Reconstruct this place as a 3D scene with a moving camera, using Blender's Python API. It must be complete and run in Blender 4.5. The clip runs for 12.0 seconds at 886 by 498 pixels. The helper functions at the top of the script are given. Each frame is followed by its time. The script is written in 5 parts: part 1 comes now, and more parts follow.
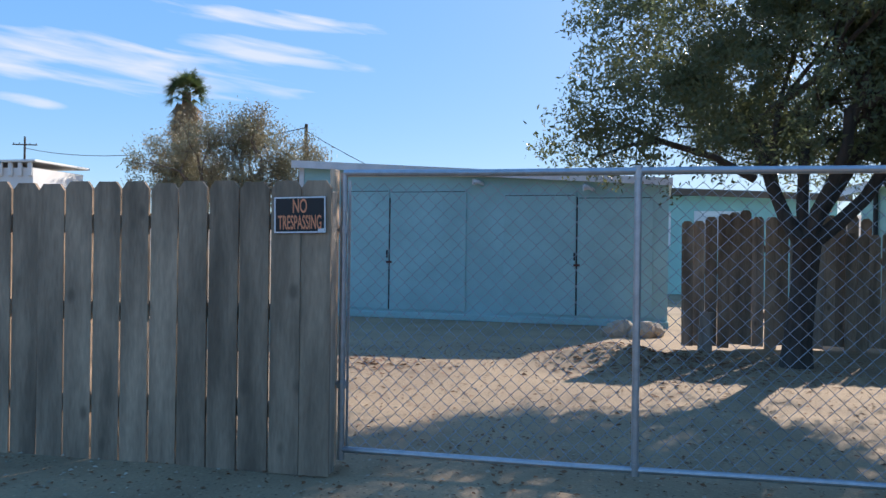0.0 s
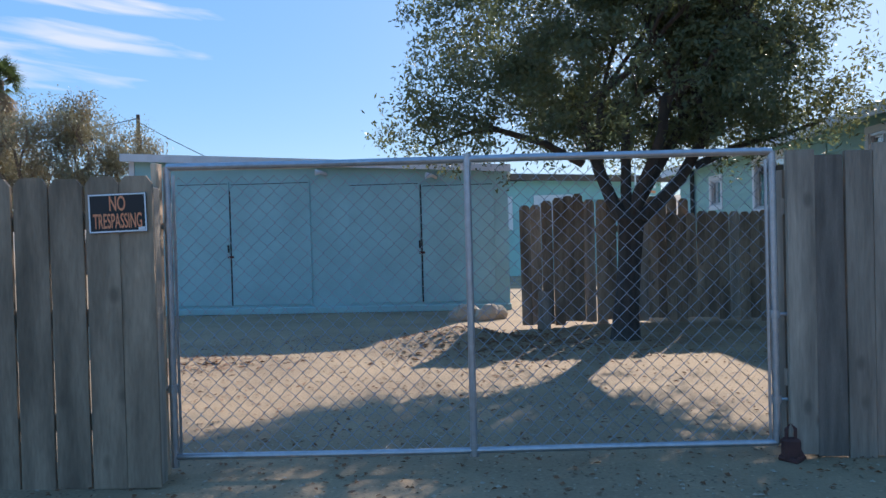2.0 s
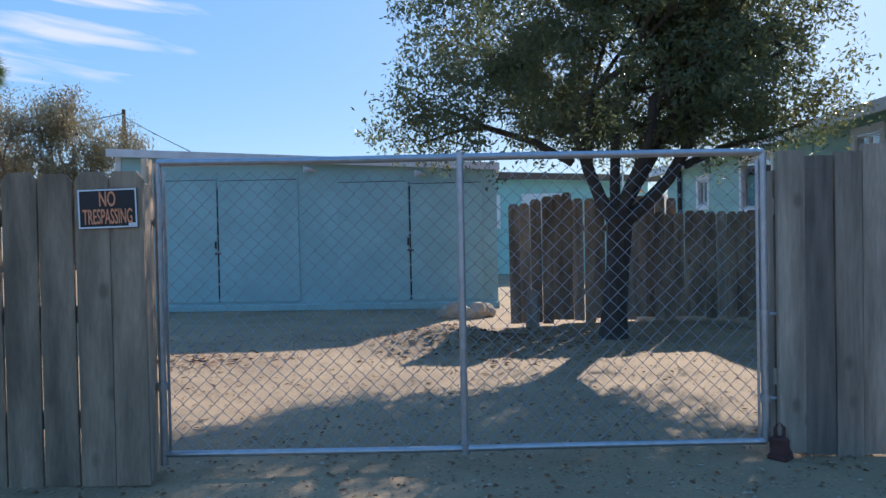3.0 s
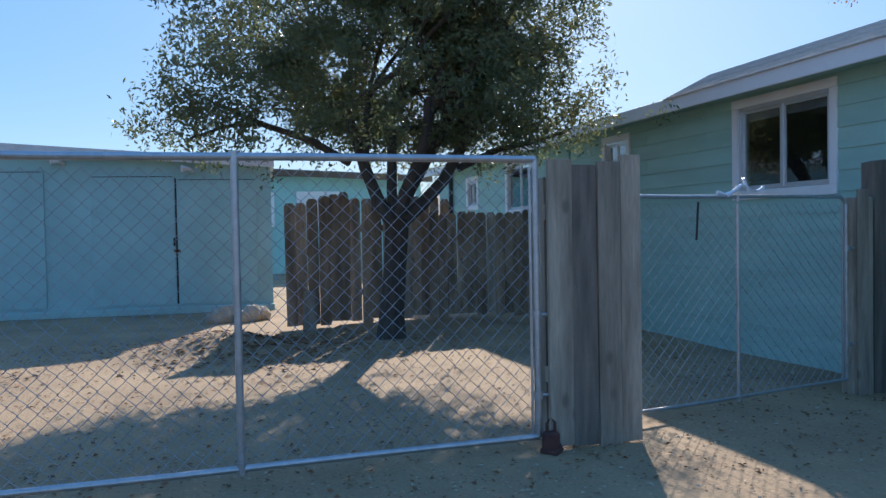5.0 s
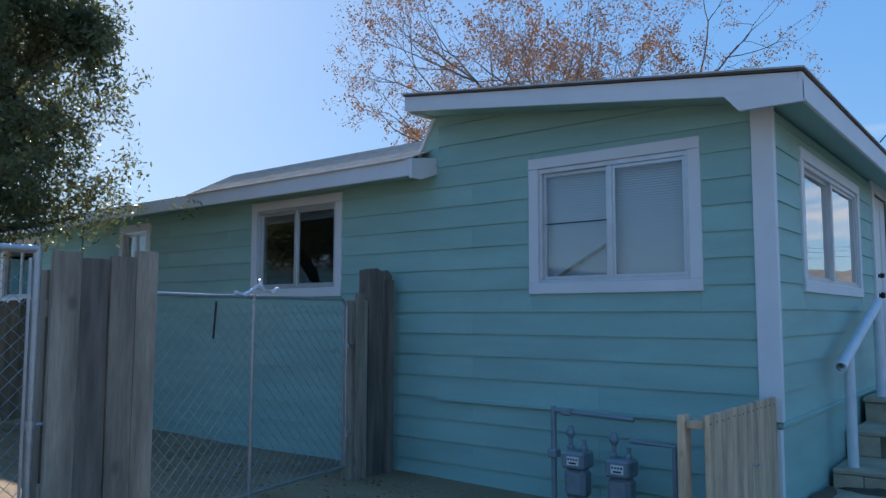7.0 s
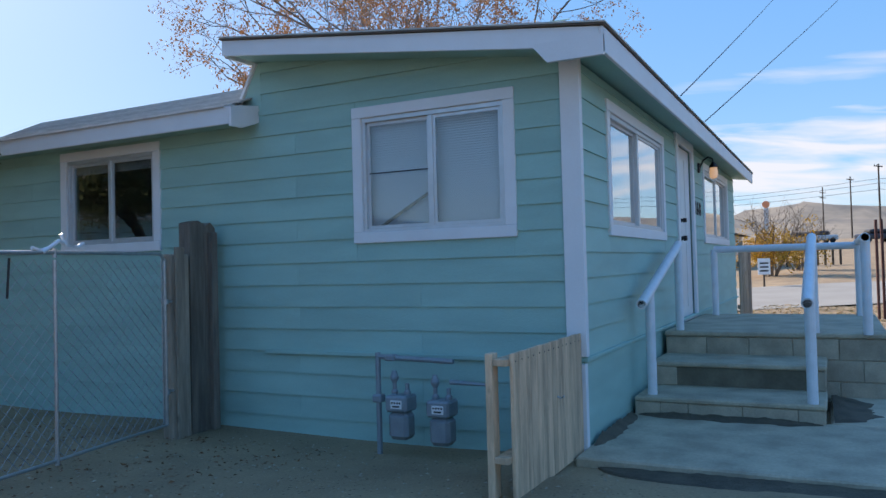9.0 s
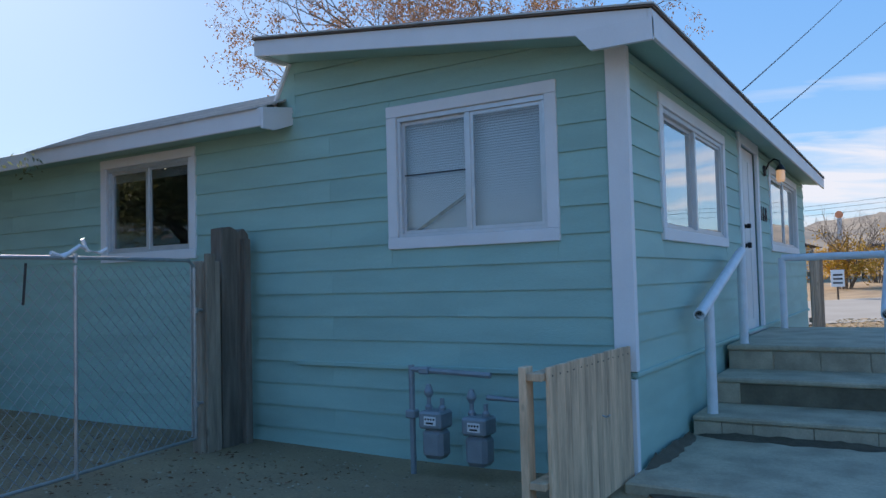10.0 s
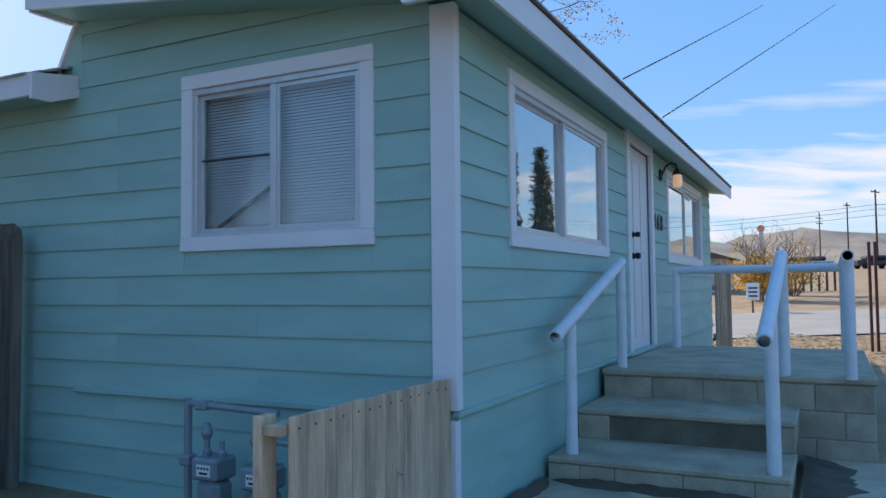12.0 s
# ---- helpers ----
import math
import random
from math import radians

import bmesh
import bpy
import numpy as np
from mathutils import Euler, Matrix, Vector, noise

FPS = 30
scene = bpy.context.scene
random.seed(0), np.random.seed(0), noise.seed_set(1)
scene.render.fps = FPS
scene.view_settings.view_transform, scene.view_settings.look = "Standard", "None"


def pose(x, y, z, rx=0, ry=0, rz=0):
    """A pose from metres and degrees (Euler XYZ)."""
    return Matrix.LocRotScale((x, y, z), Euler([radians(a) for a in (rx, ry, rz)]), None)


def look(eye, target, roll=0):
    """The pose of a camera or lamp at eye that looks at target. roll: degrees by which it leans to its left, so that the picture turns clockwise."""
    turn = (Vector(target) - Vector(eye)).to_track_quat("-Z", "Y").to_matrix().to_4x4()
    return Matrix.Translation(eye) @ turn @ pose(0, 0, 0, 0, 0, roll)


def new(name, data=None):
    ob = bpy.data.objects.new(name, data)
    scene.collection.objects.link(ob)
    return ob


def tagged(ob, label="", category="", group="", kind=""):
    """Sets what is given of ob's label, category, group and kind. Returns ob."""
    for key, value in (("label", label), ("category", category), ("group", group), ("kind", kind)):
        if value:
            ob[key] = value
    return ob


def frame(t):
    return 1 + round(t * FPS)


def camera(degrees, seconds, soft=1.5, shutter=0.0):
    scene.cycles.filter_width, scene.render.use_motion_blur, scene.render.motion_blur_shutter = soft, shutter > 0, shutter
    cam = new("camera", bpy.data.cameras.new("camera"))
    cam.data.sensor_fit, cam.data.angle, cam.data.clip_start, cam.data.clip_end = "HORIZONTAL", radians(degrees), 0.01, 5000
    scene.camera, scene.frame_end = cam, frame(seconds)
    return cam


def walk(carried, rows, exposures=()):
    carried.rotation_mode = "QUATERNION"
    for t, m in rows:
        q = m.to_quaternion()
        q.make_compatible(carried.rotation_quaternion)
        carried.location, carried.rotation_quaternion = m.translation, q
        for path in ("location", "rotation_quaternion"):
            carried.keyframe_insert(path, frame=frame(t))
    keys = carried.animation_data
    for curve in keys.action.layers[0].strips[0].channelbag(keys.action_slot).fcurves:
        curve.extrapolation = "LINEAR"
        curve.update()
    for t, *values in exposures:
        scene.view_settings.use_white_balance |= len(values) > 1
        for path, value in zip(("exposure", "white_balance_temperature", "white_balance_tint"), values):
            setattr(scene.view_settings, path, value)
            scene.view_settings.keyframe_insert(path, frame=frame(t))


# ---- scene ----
cam = camera(60.0, 12.0)
PATH = [
    (0, (3.878, 1.453, 1.252), (3.477, 3.412, 1.258), 0.8),
    (0.5, (3.897, 1.455, 1.254), (3.671, 3.443, 1.255), 0.5),
    (1, (3.928, 1.459, 1.256), (3.753, 3.452, 1.259), -0.6),
    (1.5, (3.956, 1.472, 1.259), (3.895, 3.471, 1.246), -1.3),
    (2, (3.97, 1.478, 1.261), (3.952, 3.478, 1.236), -1.5),
    (2.5, (3.959, 1.479, 1.263), (3.967, 3.479, 1.229), -1.3),
    (2.7, (3.951, 1.474, 1.26), (3.957, 3.474, 1.229), -1.2),
    (4.3, (3.91, 1.602, 1.302), (4.138, 3.588, 1.256), -1.0),
    (4.5, (3.927, 1.615, 1.307), (4.212, 3.594, 1.256), -1.1),
    (5, (3.926, 1.64, 1.304), (4.517, 3.55, 1.254), -1.1),
    (5.5, (3.916, 1.645, 1.315), (4.929, 3.37, 1.286), -0.5),
    (6, (3.923, 1.667, 1.335), (5.223, 3.187, 1.375), 0.0),
    (6.5, (3.923, 1.645, 1.346), (5.402, 2.986, 1.457), 0.2),
    (7, (3.924, 1.609, 1.357), (5.491, 2.839, 1.532), 0.1),
    (7.5, (3.94, 1.589, 1.379), (5.59, 2.704, 1.568), -0.5),
    (7.7, (3.943, 1.59, 1.386), (5.634, 2.646, 1.547), -0.9),
    (9.3, (4.106, 1.41, 1.312), (5.888, 2.317, 1.356), -1.5),
    (9.5, (4.176, 1.417, 1.303), (5.939, 2.36, 1.35), -1.8),
    (10, (4.456, 1.459, 1.278), (6.16, 2.503, 1.363), -1.5),
    (10.5, (4.745, 1.386, 1.276), (6.451, 2.425, 1.364), -1.1),
    (11, (5.077, 1.278, 1.273), (6.795, 2.298, 1.367), 1.0),
    (11.5, (5.453, 1.298, 1.266), (7.197, 2.273, 1.362), 0.8),
    (12, (5.795, 1.277, 1.301), (7.578, 2.179, 1.4), -0.6),
]
walk(cam, [(t, look(eye, target, roll)) for t, eye, target, roll in PATH],
     exposures=((0, 2.45, 6500, 16), (2.5, 2.45, 6500, 16), (4.5, 2.45, 6450, 15), (6, 2.45, 6450, 14), (7.5, 2.15, 6500, 13), (9.3, 2.5, 6800, 16), (9.5, 2.5, 6800, 16), (10, 2.4, 6750, 16), (11, 2.4, 6700, 15), (12, 2.45, 6700, 15)))

# ---------------------------------------------------------------- light
SUN_AZ, SUN_EL = 25.0, 26.8
world = bpy.data.worlds.new("sky")
scene.world = world
world.use_nodes = True
wn, wl = world.node_tree.nodes, world.node_tree.links
bg = wn["Background"]
bg.inputs["Strength"].default_value = 0.112
sky = wn.new("ShaderNodeTexSky")
sky.sky_type = "NISHITA"
sky.sun_disc = False
sky.sun_elevation, sky.sun_rotation = radians(SUN_EL), radians(SUN_AZ)
sky.altitude, sky.dust_density, sky.air_density, sky.ozone_density = 300, 0.6, 1.0, 2.0
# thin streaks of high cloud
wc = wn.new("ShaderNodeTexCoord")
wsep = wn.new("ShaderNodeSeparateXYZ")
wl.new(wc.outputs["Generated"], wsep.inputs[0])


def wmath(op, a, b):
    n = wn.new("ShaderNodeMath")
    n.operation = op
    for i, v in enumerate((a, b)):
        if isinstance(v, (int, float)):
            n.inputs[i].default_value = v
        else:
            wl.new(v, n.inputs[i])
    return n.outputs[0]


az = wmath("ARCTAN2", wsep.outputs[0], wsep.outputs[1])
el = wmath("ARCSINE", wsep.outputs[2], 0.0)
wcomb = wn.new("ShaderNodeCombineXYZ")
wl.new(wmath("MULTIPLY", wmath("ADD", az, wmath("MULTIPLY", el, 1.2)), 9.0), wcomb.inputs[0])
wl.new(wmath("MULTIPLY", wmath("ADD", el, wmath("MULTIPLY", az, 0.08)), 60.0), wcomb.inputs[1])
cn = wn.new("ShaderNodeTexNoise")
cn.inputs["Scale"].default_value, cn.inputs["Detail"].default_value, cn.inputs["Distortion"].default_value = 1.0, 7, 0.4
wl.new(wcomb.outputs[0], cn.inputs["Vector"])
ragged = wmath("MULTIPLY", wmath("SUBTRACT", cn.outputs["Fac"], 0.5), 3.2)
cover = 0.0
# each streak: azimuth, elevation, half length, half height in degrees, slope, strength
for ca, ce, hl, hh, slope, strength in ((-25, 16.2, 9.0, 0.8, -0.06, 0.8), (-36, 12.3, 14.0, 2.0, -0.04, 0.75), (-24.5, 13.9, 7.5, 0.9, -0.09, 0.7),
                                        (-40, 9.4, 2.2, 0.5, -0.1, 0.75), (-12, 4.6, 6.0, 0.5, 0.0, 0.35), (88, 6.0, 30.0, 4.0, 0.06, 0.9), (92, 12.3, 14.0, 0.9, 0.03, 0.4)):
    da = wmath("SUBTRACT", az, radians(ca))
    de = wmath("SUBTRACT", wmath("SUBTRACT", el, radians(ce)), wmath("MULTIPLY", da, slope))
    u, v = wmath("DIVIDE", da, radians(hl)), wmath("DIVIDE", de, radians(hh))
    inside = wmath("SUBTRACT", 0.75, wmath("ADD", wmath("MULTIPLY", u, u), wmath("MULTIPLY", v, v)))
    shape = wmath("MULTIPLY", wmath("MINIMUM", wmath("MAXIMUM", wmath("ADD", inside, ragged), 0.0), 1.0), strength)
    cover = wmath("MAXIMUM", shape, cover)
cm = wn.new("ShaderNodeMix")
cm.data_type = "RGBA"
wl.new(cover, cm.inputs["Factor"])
soft_sky, rich = wn.new("ShaderNodeGamma"), wn.new("ShaderNodeHueSaturation")
soft_sky.inputs["Gamma"].default_value = 0.20
rich.inputs["Saturation"].default_value = 3.6
wl.new(sky.outputs[0], soft_sky.inputs["Color"])
wl.new(soft_sky.outputs[0], rich.inputs["Color"])
deep = wn.new("ShaderNodeMix")
deep.data_type, deep.blend_type = "RGBA", "MULTIPLY"
deep.inputs["Factor"].default_value = 1.0
deep.inputs["B"].default_value = (0.65, 0.90, 1.19, 1)
wl.new(rich.outputs[0], deep.inputs["A"])
wl.new(deep.outputs["Result"], cm.inputs["A"])
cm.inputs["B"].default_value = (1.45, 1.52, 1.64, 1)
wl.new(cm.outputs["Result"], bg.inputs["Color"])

sun = new("sun", bpy.data.lights.new("sun", "SUN"))
sun.data.energy, sun.data.angle, sun.data.color = 1.42, radians(0.55), (1.0, 0.93, 0.82)
sdir = Vector((math.sin(radians(SUN_AZ)) * math.cos(radians(SUN_EL)), math.cos(radians(SUN_AZ)) * math.cos(radians(SUN_EL)), math.sin(radians(SUN_EL))))
sun.matrix_basis = look(sdir * 60, (0, 0, 0))


# ---------------------------------------------------------------- materials
def material(name, colour, rough=0.7, metal=0.0, vary=0.25, scale=6.0, stretch=(1, 1, 1), bump=0.15, fine=60.0,
             colour2=None, spots=0.0, per_object=0.0, translucent=0.0, coord="Object", spec=0.5):
    """A procedural surface: broad stains, fine grain, bump, and a shift from object to object."""
    m = bpy.data.materials.new(name)
    m.use_nodes = True
    nt, n, l = m.node_tree, m.node_tree.nodes, m.node_tree.links
    b = n["Principled BSDF"]
    b.inputs["Roughness"].default_value, b.inputs["Metallic"].default_value = rough, metal
    b.inputs["Specular IOR Level"].default_value = spec
    tc, mp = n.new("ShaderNodeTexCoord"), n.new("ShaderNodeMapping")
    mp.inputs["Scale"].default_value = stretch
    oi = n.new("ShaderNodeObjectInfo")
    l.new(tc.outputs[coord], mp.inputs["Vector"])
    shift = n.new("ShaderNodeVectorMath")
    shift.operation = "SCALE"
    shift.inputs[0].default_value = (37, 23, 51)
    l.new(oi.outputs["Random"], shift.inputs["Scale"])
    l.new(shift.outputs[0], mp.inputs["Location"])
    broad, grain = n.new("ShaderNodeTexNoise"), n.new("ShaderNodeTexNoise")
    for t, s, d in ((broad, scale, 5), (grain, fine, 3)):
        t.inputs["Scale"].default_value, t.inputs["Detail"].default_value = s, d
        l.new(mp.outputs[0], t.inputs["Vector"])
    mix = n.new("ShaderNodeMix")
    mix.data_type = "RGBA"
    c2 = colour2 or tuple(c * (1 - vary) for c in colour)
    mix.inputs["A"].default_value, mix.inputs["B"].default_value = (*colour, 1), (*c2, 1)
    ramp = n.new("ShaderNodeMapRange")
    ramp.inputs["From Min"].default_value, ramp.inputs["From Max"].default_value = 0.35, 0.68
    l.new(broad.outputs["Fac"], ramp.inputs["Value"])
    l.new(ramp.outputs[0], mix.inputs["Factor"])
    hsv = n.new("ShaderNodeHueSaturation")
    l.new(mix.outputs["Result"], hsv.inputs["Color"])
    val = n.new("ShaderNodeMapRange")
    val.inputs["To Min"].default_value, val.inputs["To Max"].default_value = 1 - vary * 0.6, 1 + vary * 0.6
    l.new(grain.outputs["Fac"], val.inputs["Value"])
    mul = n.new("ShaderNodeMath")
    mul.operation = "MULTIPLY"
    obr = n.new("ShaderNodeMapRange")
    obr.inputs["To Min"].default_value, obr.inputs["To Max"].default_value = 1 - per_object, 1 + per_object
    l.new(oi.outputs["Random"], obr.inputs["Value"])
    l.new(val.outputs[0], mul.inputs[0])
    l.new(obr.outputs[0], mul.inputs[1])
    l.new(mul.outputs[0], hsv.inputs["Value"])
    out_colour = hsv.outputs["Color"]
    if spots:
        vor = n.new("ShaderNodeTexVoronoi")
        vor.inputs["Scale"].default_value = spots
        kmap = n.new("ShaderNodeMapping")
        kmap.inputs["Scale"].default_value = (1.0, 1.0, 0.6)
        l.new(tc.outputs[coord], kmap.inputs["Vector"])
        l.new(shift.outputs[0], kmap.inputs["Location"])
        l.new(kmap.outputs[0], vor.inputs["Vector"])
        sr = n.new("ShaderNodeMapRange")
        sr.inputs["From Min"].default_value, sr.inputs["From Max"].default_value = 0.06, 0.15
        sr.inputs["To Min"].default_value, sr.inputs["To Max"].default_value = 0.75, 0.0
        l.new(vor.outputs["Distance"], sr.inputs["Value"])
        sm = n.new("ShaderNodeMix")
        sm.data_type = "RGBA"
        l.new(sr.outputs[0], sm.inputs["Factor"])
        l.new(out_colour, sm.inputs["A"])
        sm.inputs["B"].default_value = (*(c * 0.35 for c in colour), 1)
        out_colour = sm.outputs["Result"]
    l.new(out_colour, b.inputs["Base Color"])
    if bump:
        bp = n.new("ShaderNodeBump")
        bp.inputs["Strength"].default_value, bp.inputs["Distance"].default_value = bump, 0.01
        add = n.new("ShaderNodeMath")
        l.new(broad.outputs["Fac"], add.inputs[0])
        l.new(grain.outputs["Fac"], add.inputs[1])
        l.new(add.outputs[0], bp.inputs["Height"])
        l.new(bp.outputs[0], b.inputs["Normal"])
    if translucent:
        tr, mx = n.new("ShaderNodeBsdfTranslucent"), n.new("ShaderNodeMixShader")
        l.new(out_colour, tr.inputs["Color"])
        mx.inputs[0].default_value = translucent
        l.new(b.outputs[0], mx.inputs[1])
        l.new(tr.outputs[0], mx.inputs[2])
        l.new(mx.outputs[0], n["Material Output"].inputs["Surface"])
    return m


def glass_material(name, tint, gloss):
    """A thin pane: mostly clear, with a mirror share that grows at grazing angles."""
    m = bpy.data.materials.new(name)
    m.use_nodes = True
    n, l = m.node_tree.nodes, m.node_tree.links
    n.remove(n["Principled BSDF"])
    clear, gl, mx, fr = n.new("ShaderNodeBsdfTransparent"), n.new("ShaderNodeBsdfGlossy"), n.new("ShaderNodeMixShader"), n.new("ShaderNodeLayerWeight")
    clear.inputs["Color"].default_value = (*tint, 1)
    gl.inputs["Roughness"].default_value = 0.015
    fr.inputs["Blend"].default_value = 0.5
    pw, sc = n.new("ShaderNodeMath"), n.new("ShaderNodeMath")
    pw.operation, sc.operation = "POWER", "MULTIPLY_ADD"
    pw.inputs[1].default_value, sc.inputs[1].default_value, sc.inputs[2].default_value = 3.0, 0.85, gloss
    l.new(fr.outputs["Facing"], pw.inputs[0])
    l.new(pw.outputs[0], sc.inputs[0])
    no, bp = n.new("ShaderNodeTexNoise"), n.new("ShaderNodeBump")
    no.inputs["Scale"].default_value = 1.7
    bp.inputs["Strength"].default_value, bp.inputs["Distance"].default_value = 0.04, 0.03
    l.new(no.outputs["Fac"], bp.inputs["Height"])
    l.new(bp.outputs[0], gl.inputs["Normal"])
    l.new(sc.outputs[0], mx.inputs[0])
    l.new(clear.outputs[0], mx.inputs[1])
    l.new(gl.outputs[0], mx.inputs[2])
    l.new(mx.outputs[0], n["Material Output"].inputs["Surface"])
    return m


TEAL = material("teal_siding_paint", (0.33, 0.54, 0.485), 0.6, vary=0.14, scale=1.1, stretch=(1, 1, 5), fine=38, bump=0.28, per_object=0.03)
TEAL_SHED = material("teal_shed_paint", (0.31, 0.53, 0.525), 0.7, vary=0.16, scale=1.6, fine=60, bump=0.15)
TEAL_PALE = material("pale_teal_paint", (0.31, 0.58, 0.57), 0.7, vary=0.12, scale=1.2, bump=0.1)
WHITE = material("white_trim_paint", (0.78, 0.78, 0.80), 0.5, vary=0.06, scale=3, fine=80, bump=0.08)
WHITE_OLD = material("weathered_white_paint", (0.66, 0.66, 0.66), 0.6, vary=0.18, scale=4, fine=50, bump=0.12)
DOOR_WHITE = material("door_paint", (0.74, 0.74, 0.74), 0.45, vary=0.07, scale=2, bump=0.05)
PIPE_WHITE = material("white_pipe_paint", (0.74, 0.76, 0.80), 0.4, vary=0.10, scale=9, fine=70, bump=0.08)
PIPE_SHADE = material("inner_pipe_shade", (0.05, 0.045, 0.04), 0.9, vary=0.3)
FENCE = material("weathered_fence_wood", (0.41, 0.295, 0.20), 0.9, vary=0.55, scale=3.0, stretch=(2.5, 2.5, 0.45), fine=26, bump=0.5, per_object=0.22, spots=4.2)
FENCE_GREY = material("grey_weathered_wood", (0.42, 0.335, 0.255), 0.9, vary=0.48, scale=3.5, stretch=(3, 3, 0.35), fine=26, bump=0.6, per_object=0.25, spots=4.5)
WOOD_NEW = material("raw_pine_boards", (0.72, 0.50, 0.33), 0.8, vary=0.42, scale=4, stretch=(4, 4, 0.5), fine=30, bump=0.25, per_object=0.14, spots=6.5)
WOOD_DARK = material("dark_old_post_wood", (0.25, 0.205, 0.165), 0.95, vary=0.45, scale=5, stretch=(4, 4, 0.4), fine=80, bump=0.8, per_object=0.15)
POLE_WOOD = material("utility_pole_wood", (0.10, 0.075, 0.055), 0.9, vary=0.3, scale=4, stretch=(3, 3, 0.3))
STEEL = material("galvanised_steel", (0.50, 0.51, 0.53), 0.42, 0.85, vary=0.18, scale=18, fine=120, bump=0.06)
WIRE = material("galvanised_wire", (0.40, 0.41, 0.43), 0.45, 0.8, vary=0.15, scale=10, bump=0.0)
ALU = material("aluminium_window_frame", (0.62, 0.63, 0.65), 0.4, 0.6, vary=0.1, scale=10, bump=0.03)
RUST = material("rusty_steel", (0.15, 0.065, 0.055), 0.85, 0.3, vary=0.4, scale=15, bump=0.3)
BLACK = material("black_paint", (0.015, 0.015, 0.017), 0.5, vary=0.2, bump=0.03)
ORANGE = material("orange_print", (0.90, 0.33, 0.16), 0.6, vary=0.06, bump=0.0)
SIGN_WHITE = material("sign_white", (0.82, 0.82, 0.82), 0.5, vary=0.05, bump=0.0)
BLINDS = material("white_blinds", (0.72, 0.73, 0.75), 0.55, vary=0.07, scale=3, bump=0.03)
CURTAIN = material("beige_curtain", (0.42, 0.38, 0.32), 0.9, vary=0.15, scale=4, bump=0.1)
ROOM = material("dim_room_grey", (0.20, 0.19, 0.18), 0.9, vary=0.1, bump=0.0)
CONCRETE = material("step_concrete", (0.52, 0.44, 0.32), 0.85, vary=0.34, scale=3.2, fine=45, bump=0.5, per_object=0.06)
CONCRETE_DARK = material("dark_block_face", (0.19, 0.165, 0.115), 0.85, vary=0.35, scale=4, fine=40, bump=0.3)
BLOCK = material("concrete_block", (0.51, 0.43, 0.32), 0.9, vary=0.32, scale=5, fine=70, bump=0.4, per_object=0.10)
SHINGLE = material("grey_asphalt_shingle", (0.56, 0.545, 0.52), 0.9, vary=0.25, scale=7, fine=110, bump=0.4, per_object=0.1)
METER = material("grey_meter_enamel", (0.28, 0.32, 0.35), 0.5, 0.2, vary=0.15, scale=8, bump=0.06)
LEAF = material("tree_leaf", (0.13, 0.165, 0.085), 0.42, vary=0.35, scale=0.9, fine=9, bump=0.0, colour2=(0.13, 0.13, 0.05), translucent=0.5)
EUC_LEAF = material("eucalyptus_leaf", (0.25, 0.25, 0.15), 0.55, vary=0.35, scale=0.5, fine=6, bump=0.0, colour2=(0.25, 0.185, 0.10), translucent=0.3)
PALM_LEAF = material("palm_leaf", (0.12, 0.17, 0.06), 0.5, vary=0.3, scale=1, bump=0.0, translucent=0.25)
PALM_DRY = material("dry_palm_skirt", (0.33, 0.23, 0.13), 0.9, vary=0.35, scale=2, bump=0.0, translucent=0.15)
YELLOW_LEAF = material("yellow_leaf", (0.50, 0.29, 0.03), 0.6, vary=0.3, scale=2, bump=0.0, translucent=0.35)
SEED = material("dry_orange_seeds", (0.40, 0.19, 0.075), 0.7, vary=0.3, scale=2, bump=0.0, translucent=0.2)
DRY_LEAF = material("fallen_leaf", (0.26, 0.11, 0.045), 0.8, vary=0.45, scale=3, fine=9, bump=0.0)
BARK = material("tree_bark", (0.085, 0.068, 0.055), 0.95, vary=0.4, scale=6, stretch=(3, 3, 0.7), fine=50, bump=0.8)
BARK_PALE = material("twig_bark", (0.17, 0.13, 0.10), 0.9, vary=0.3, scale=6, bump=0.2)
GRASS = material("dry_grass", (0.36, 0.27, 0.12), 0.9, vary=0.35, scale=2, bump=0.0, translucent=0.2)
HILL = material("dry_hills", (0.32, 0.26, 0.19), 1.0, vary=0.35, scale=0.012, fine=0.06, bump=0.0, colour2=(0.17, 0.15, 0.125))
ROAD = material("pale_worn_asphalt", (0.35, 0.32, 0.275), 0.9, vary=0.15, scale=0.7, fine=30, bump=0.15)
CAR_DARK = material("dark_car_paint", (0.04, 0.045, 0.06), 0.3, 0.3, vary=0.1, bump=0.0)
CAR_WHITE = material("white_car_paint", (0.6, 0.6, 0.6), 0.3, 0.0, vary=0.05, bump=0.0)
TYRE = material("tyre_rubber", (0.02, 0.02, 0.02), 0.9, vary=0.2, bump=0.0)
METAL_WHITE = material("white_corrugated_metal", (0.72, 0.70, 0.66), 0.5, 0.1, vary=0.1, scale=1, bump=0.05)
ROOF_BROWN = material("brown_roof", (0.16, 0.11, 0.08), 0.9, vary=0.2, bump=0.1)
GLASS = glass_material("window_glass", (0.95, 0.97, 0.97), 0.07)
GLASS_FRONT = glass_material("front_window_glass", (0.9, 0.92, 0.92), 0.38)
GLASS_DARK = glass_material("dark_window_glass", (0.7, 0.73, 0.76), 0.17)
lampglass = bpy.data.materials.new("lit_lamp_glass")
lampglass.use_nodes = True
lampglass.node_tree.nodes["Principled BSDF"].inputs["Base Color"].default_value = (0.5, 0.45, 0.38, 1)
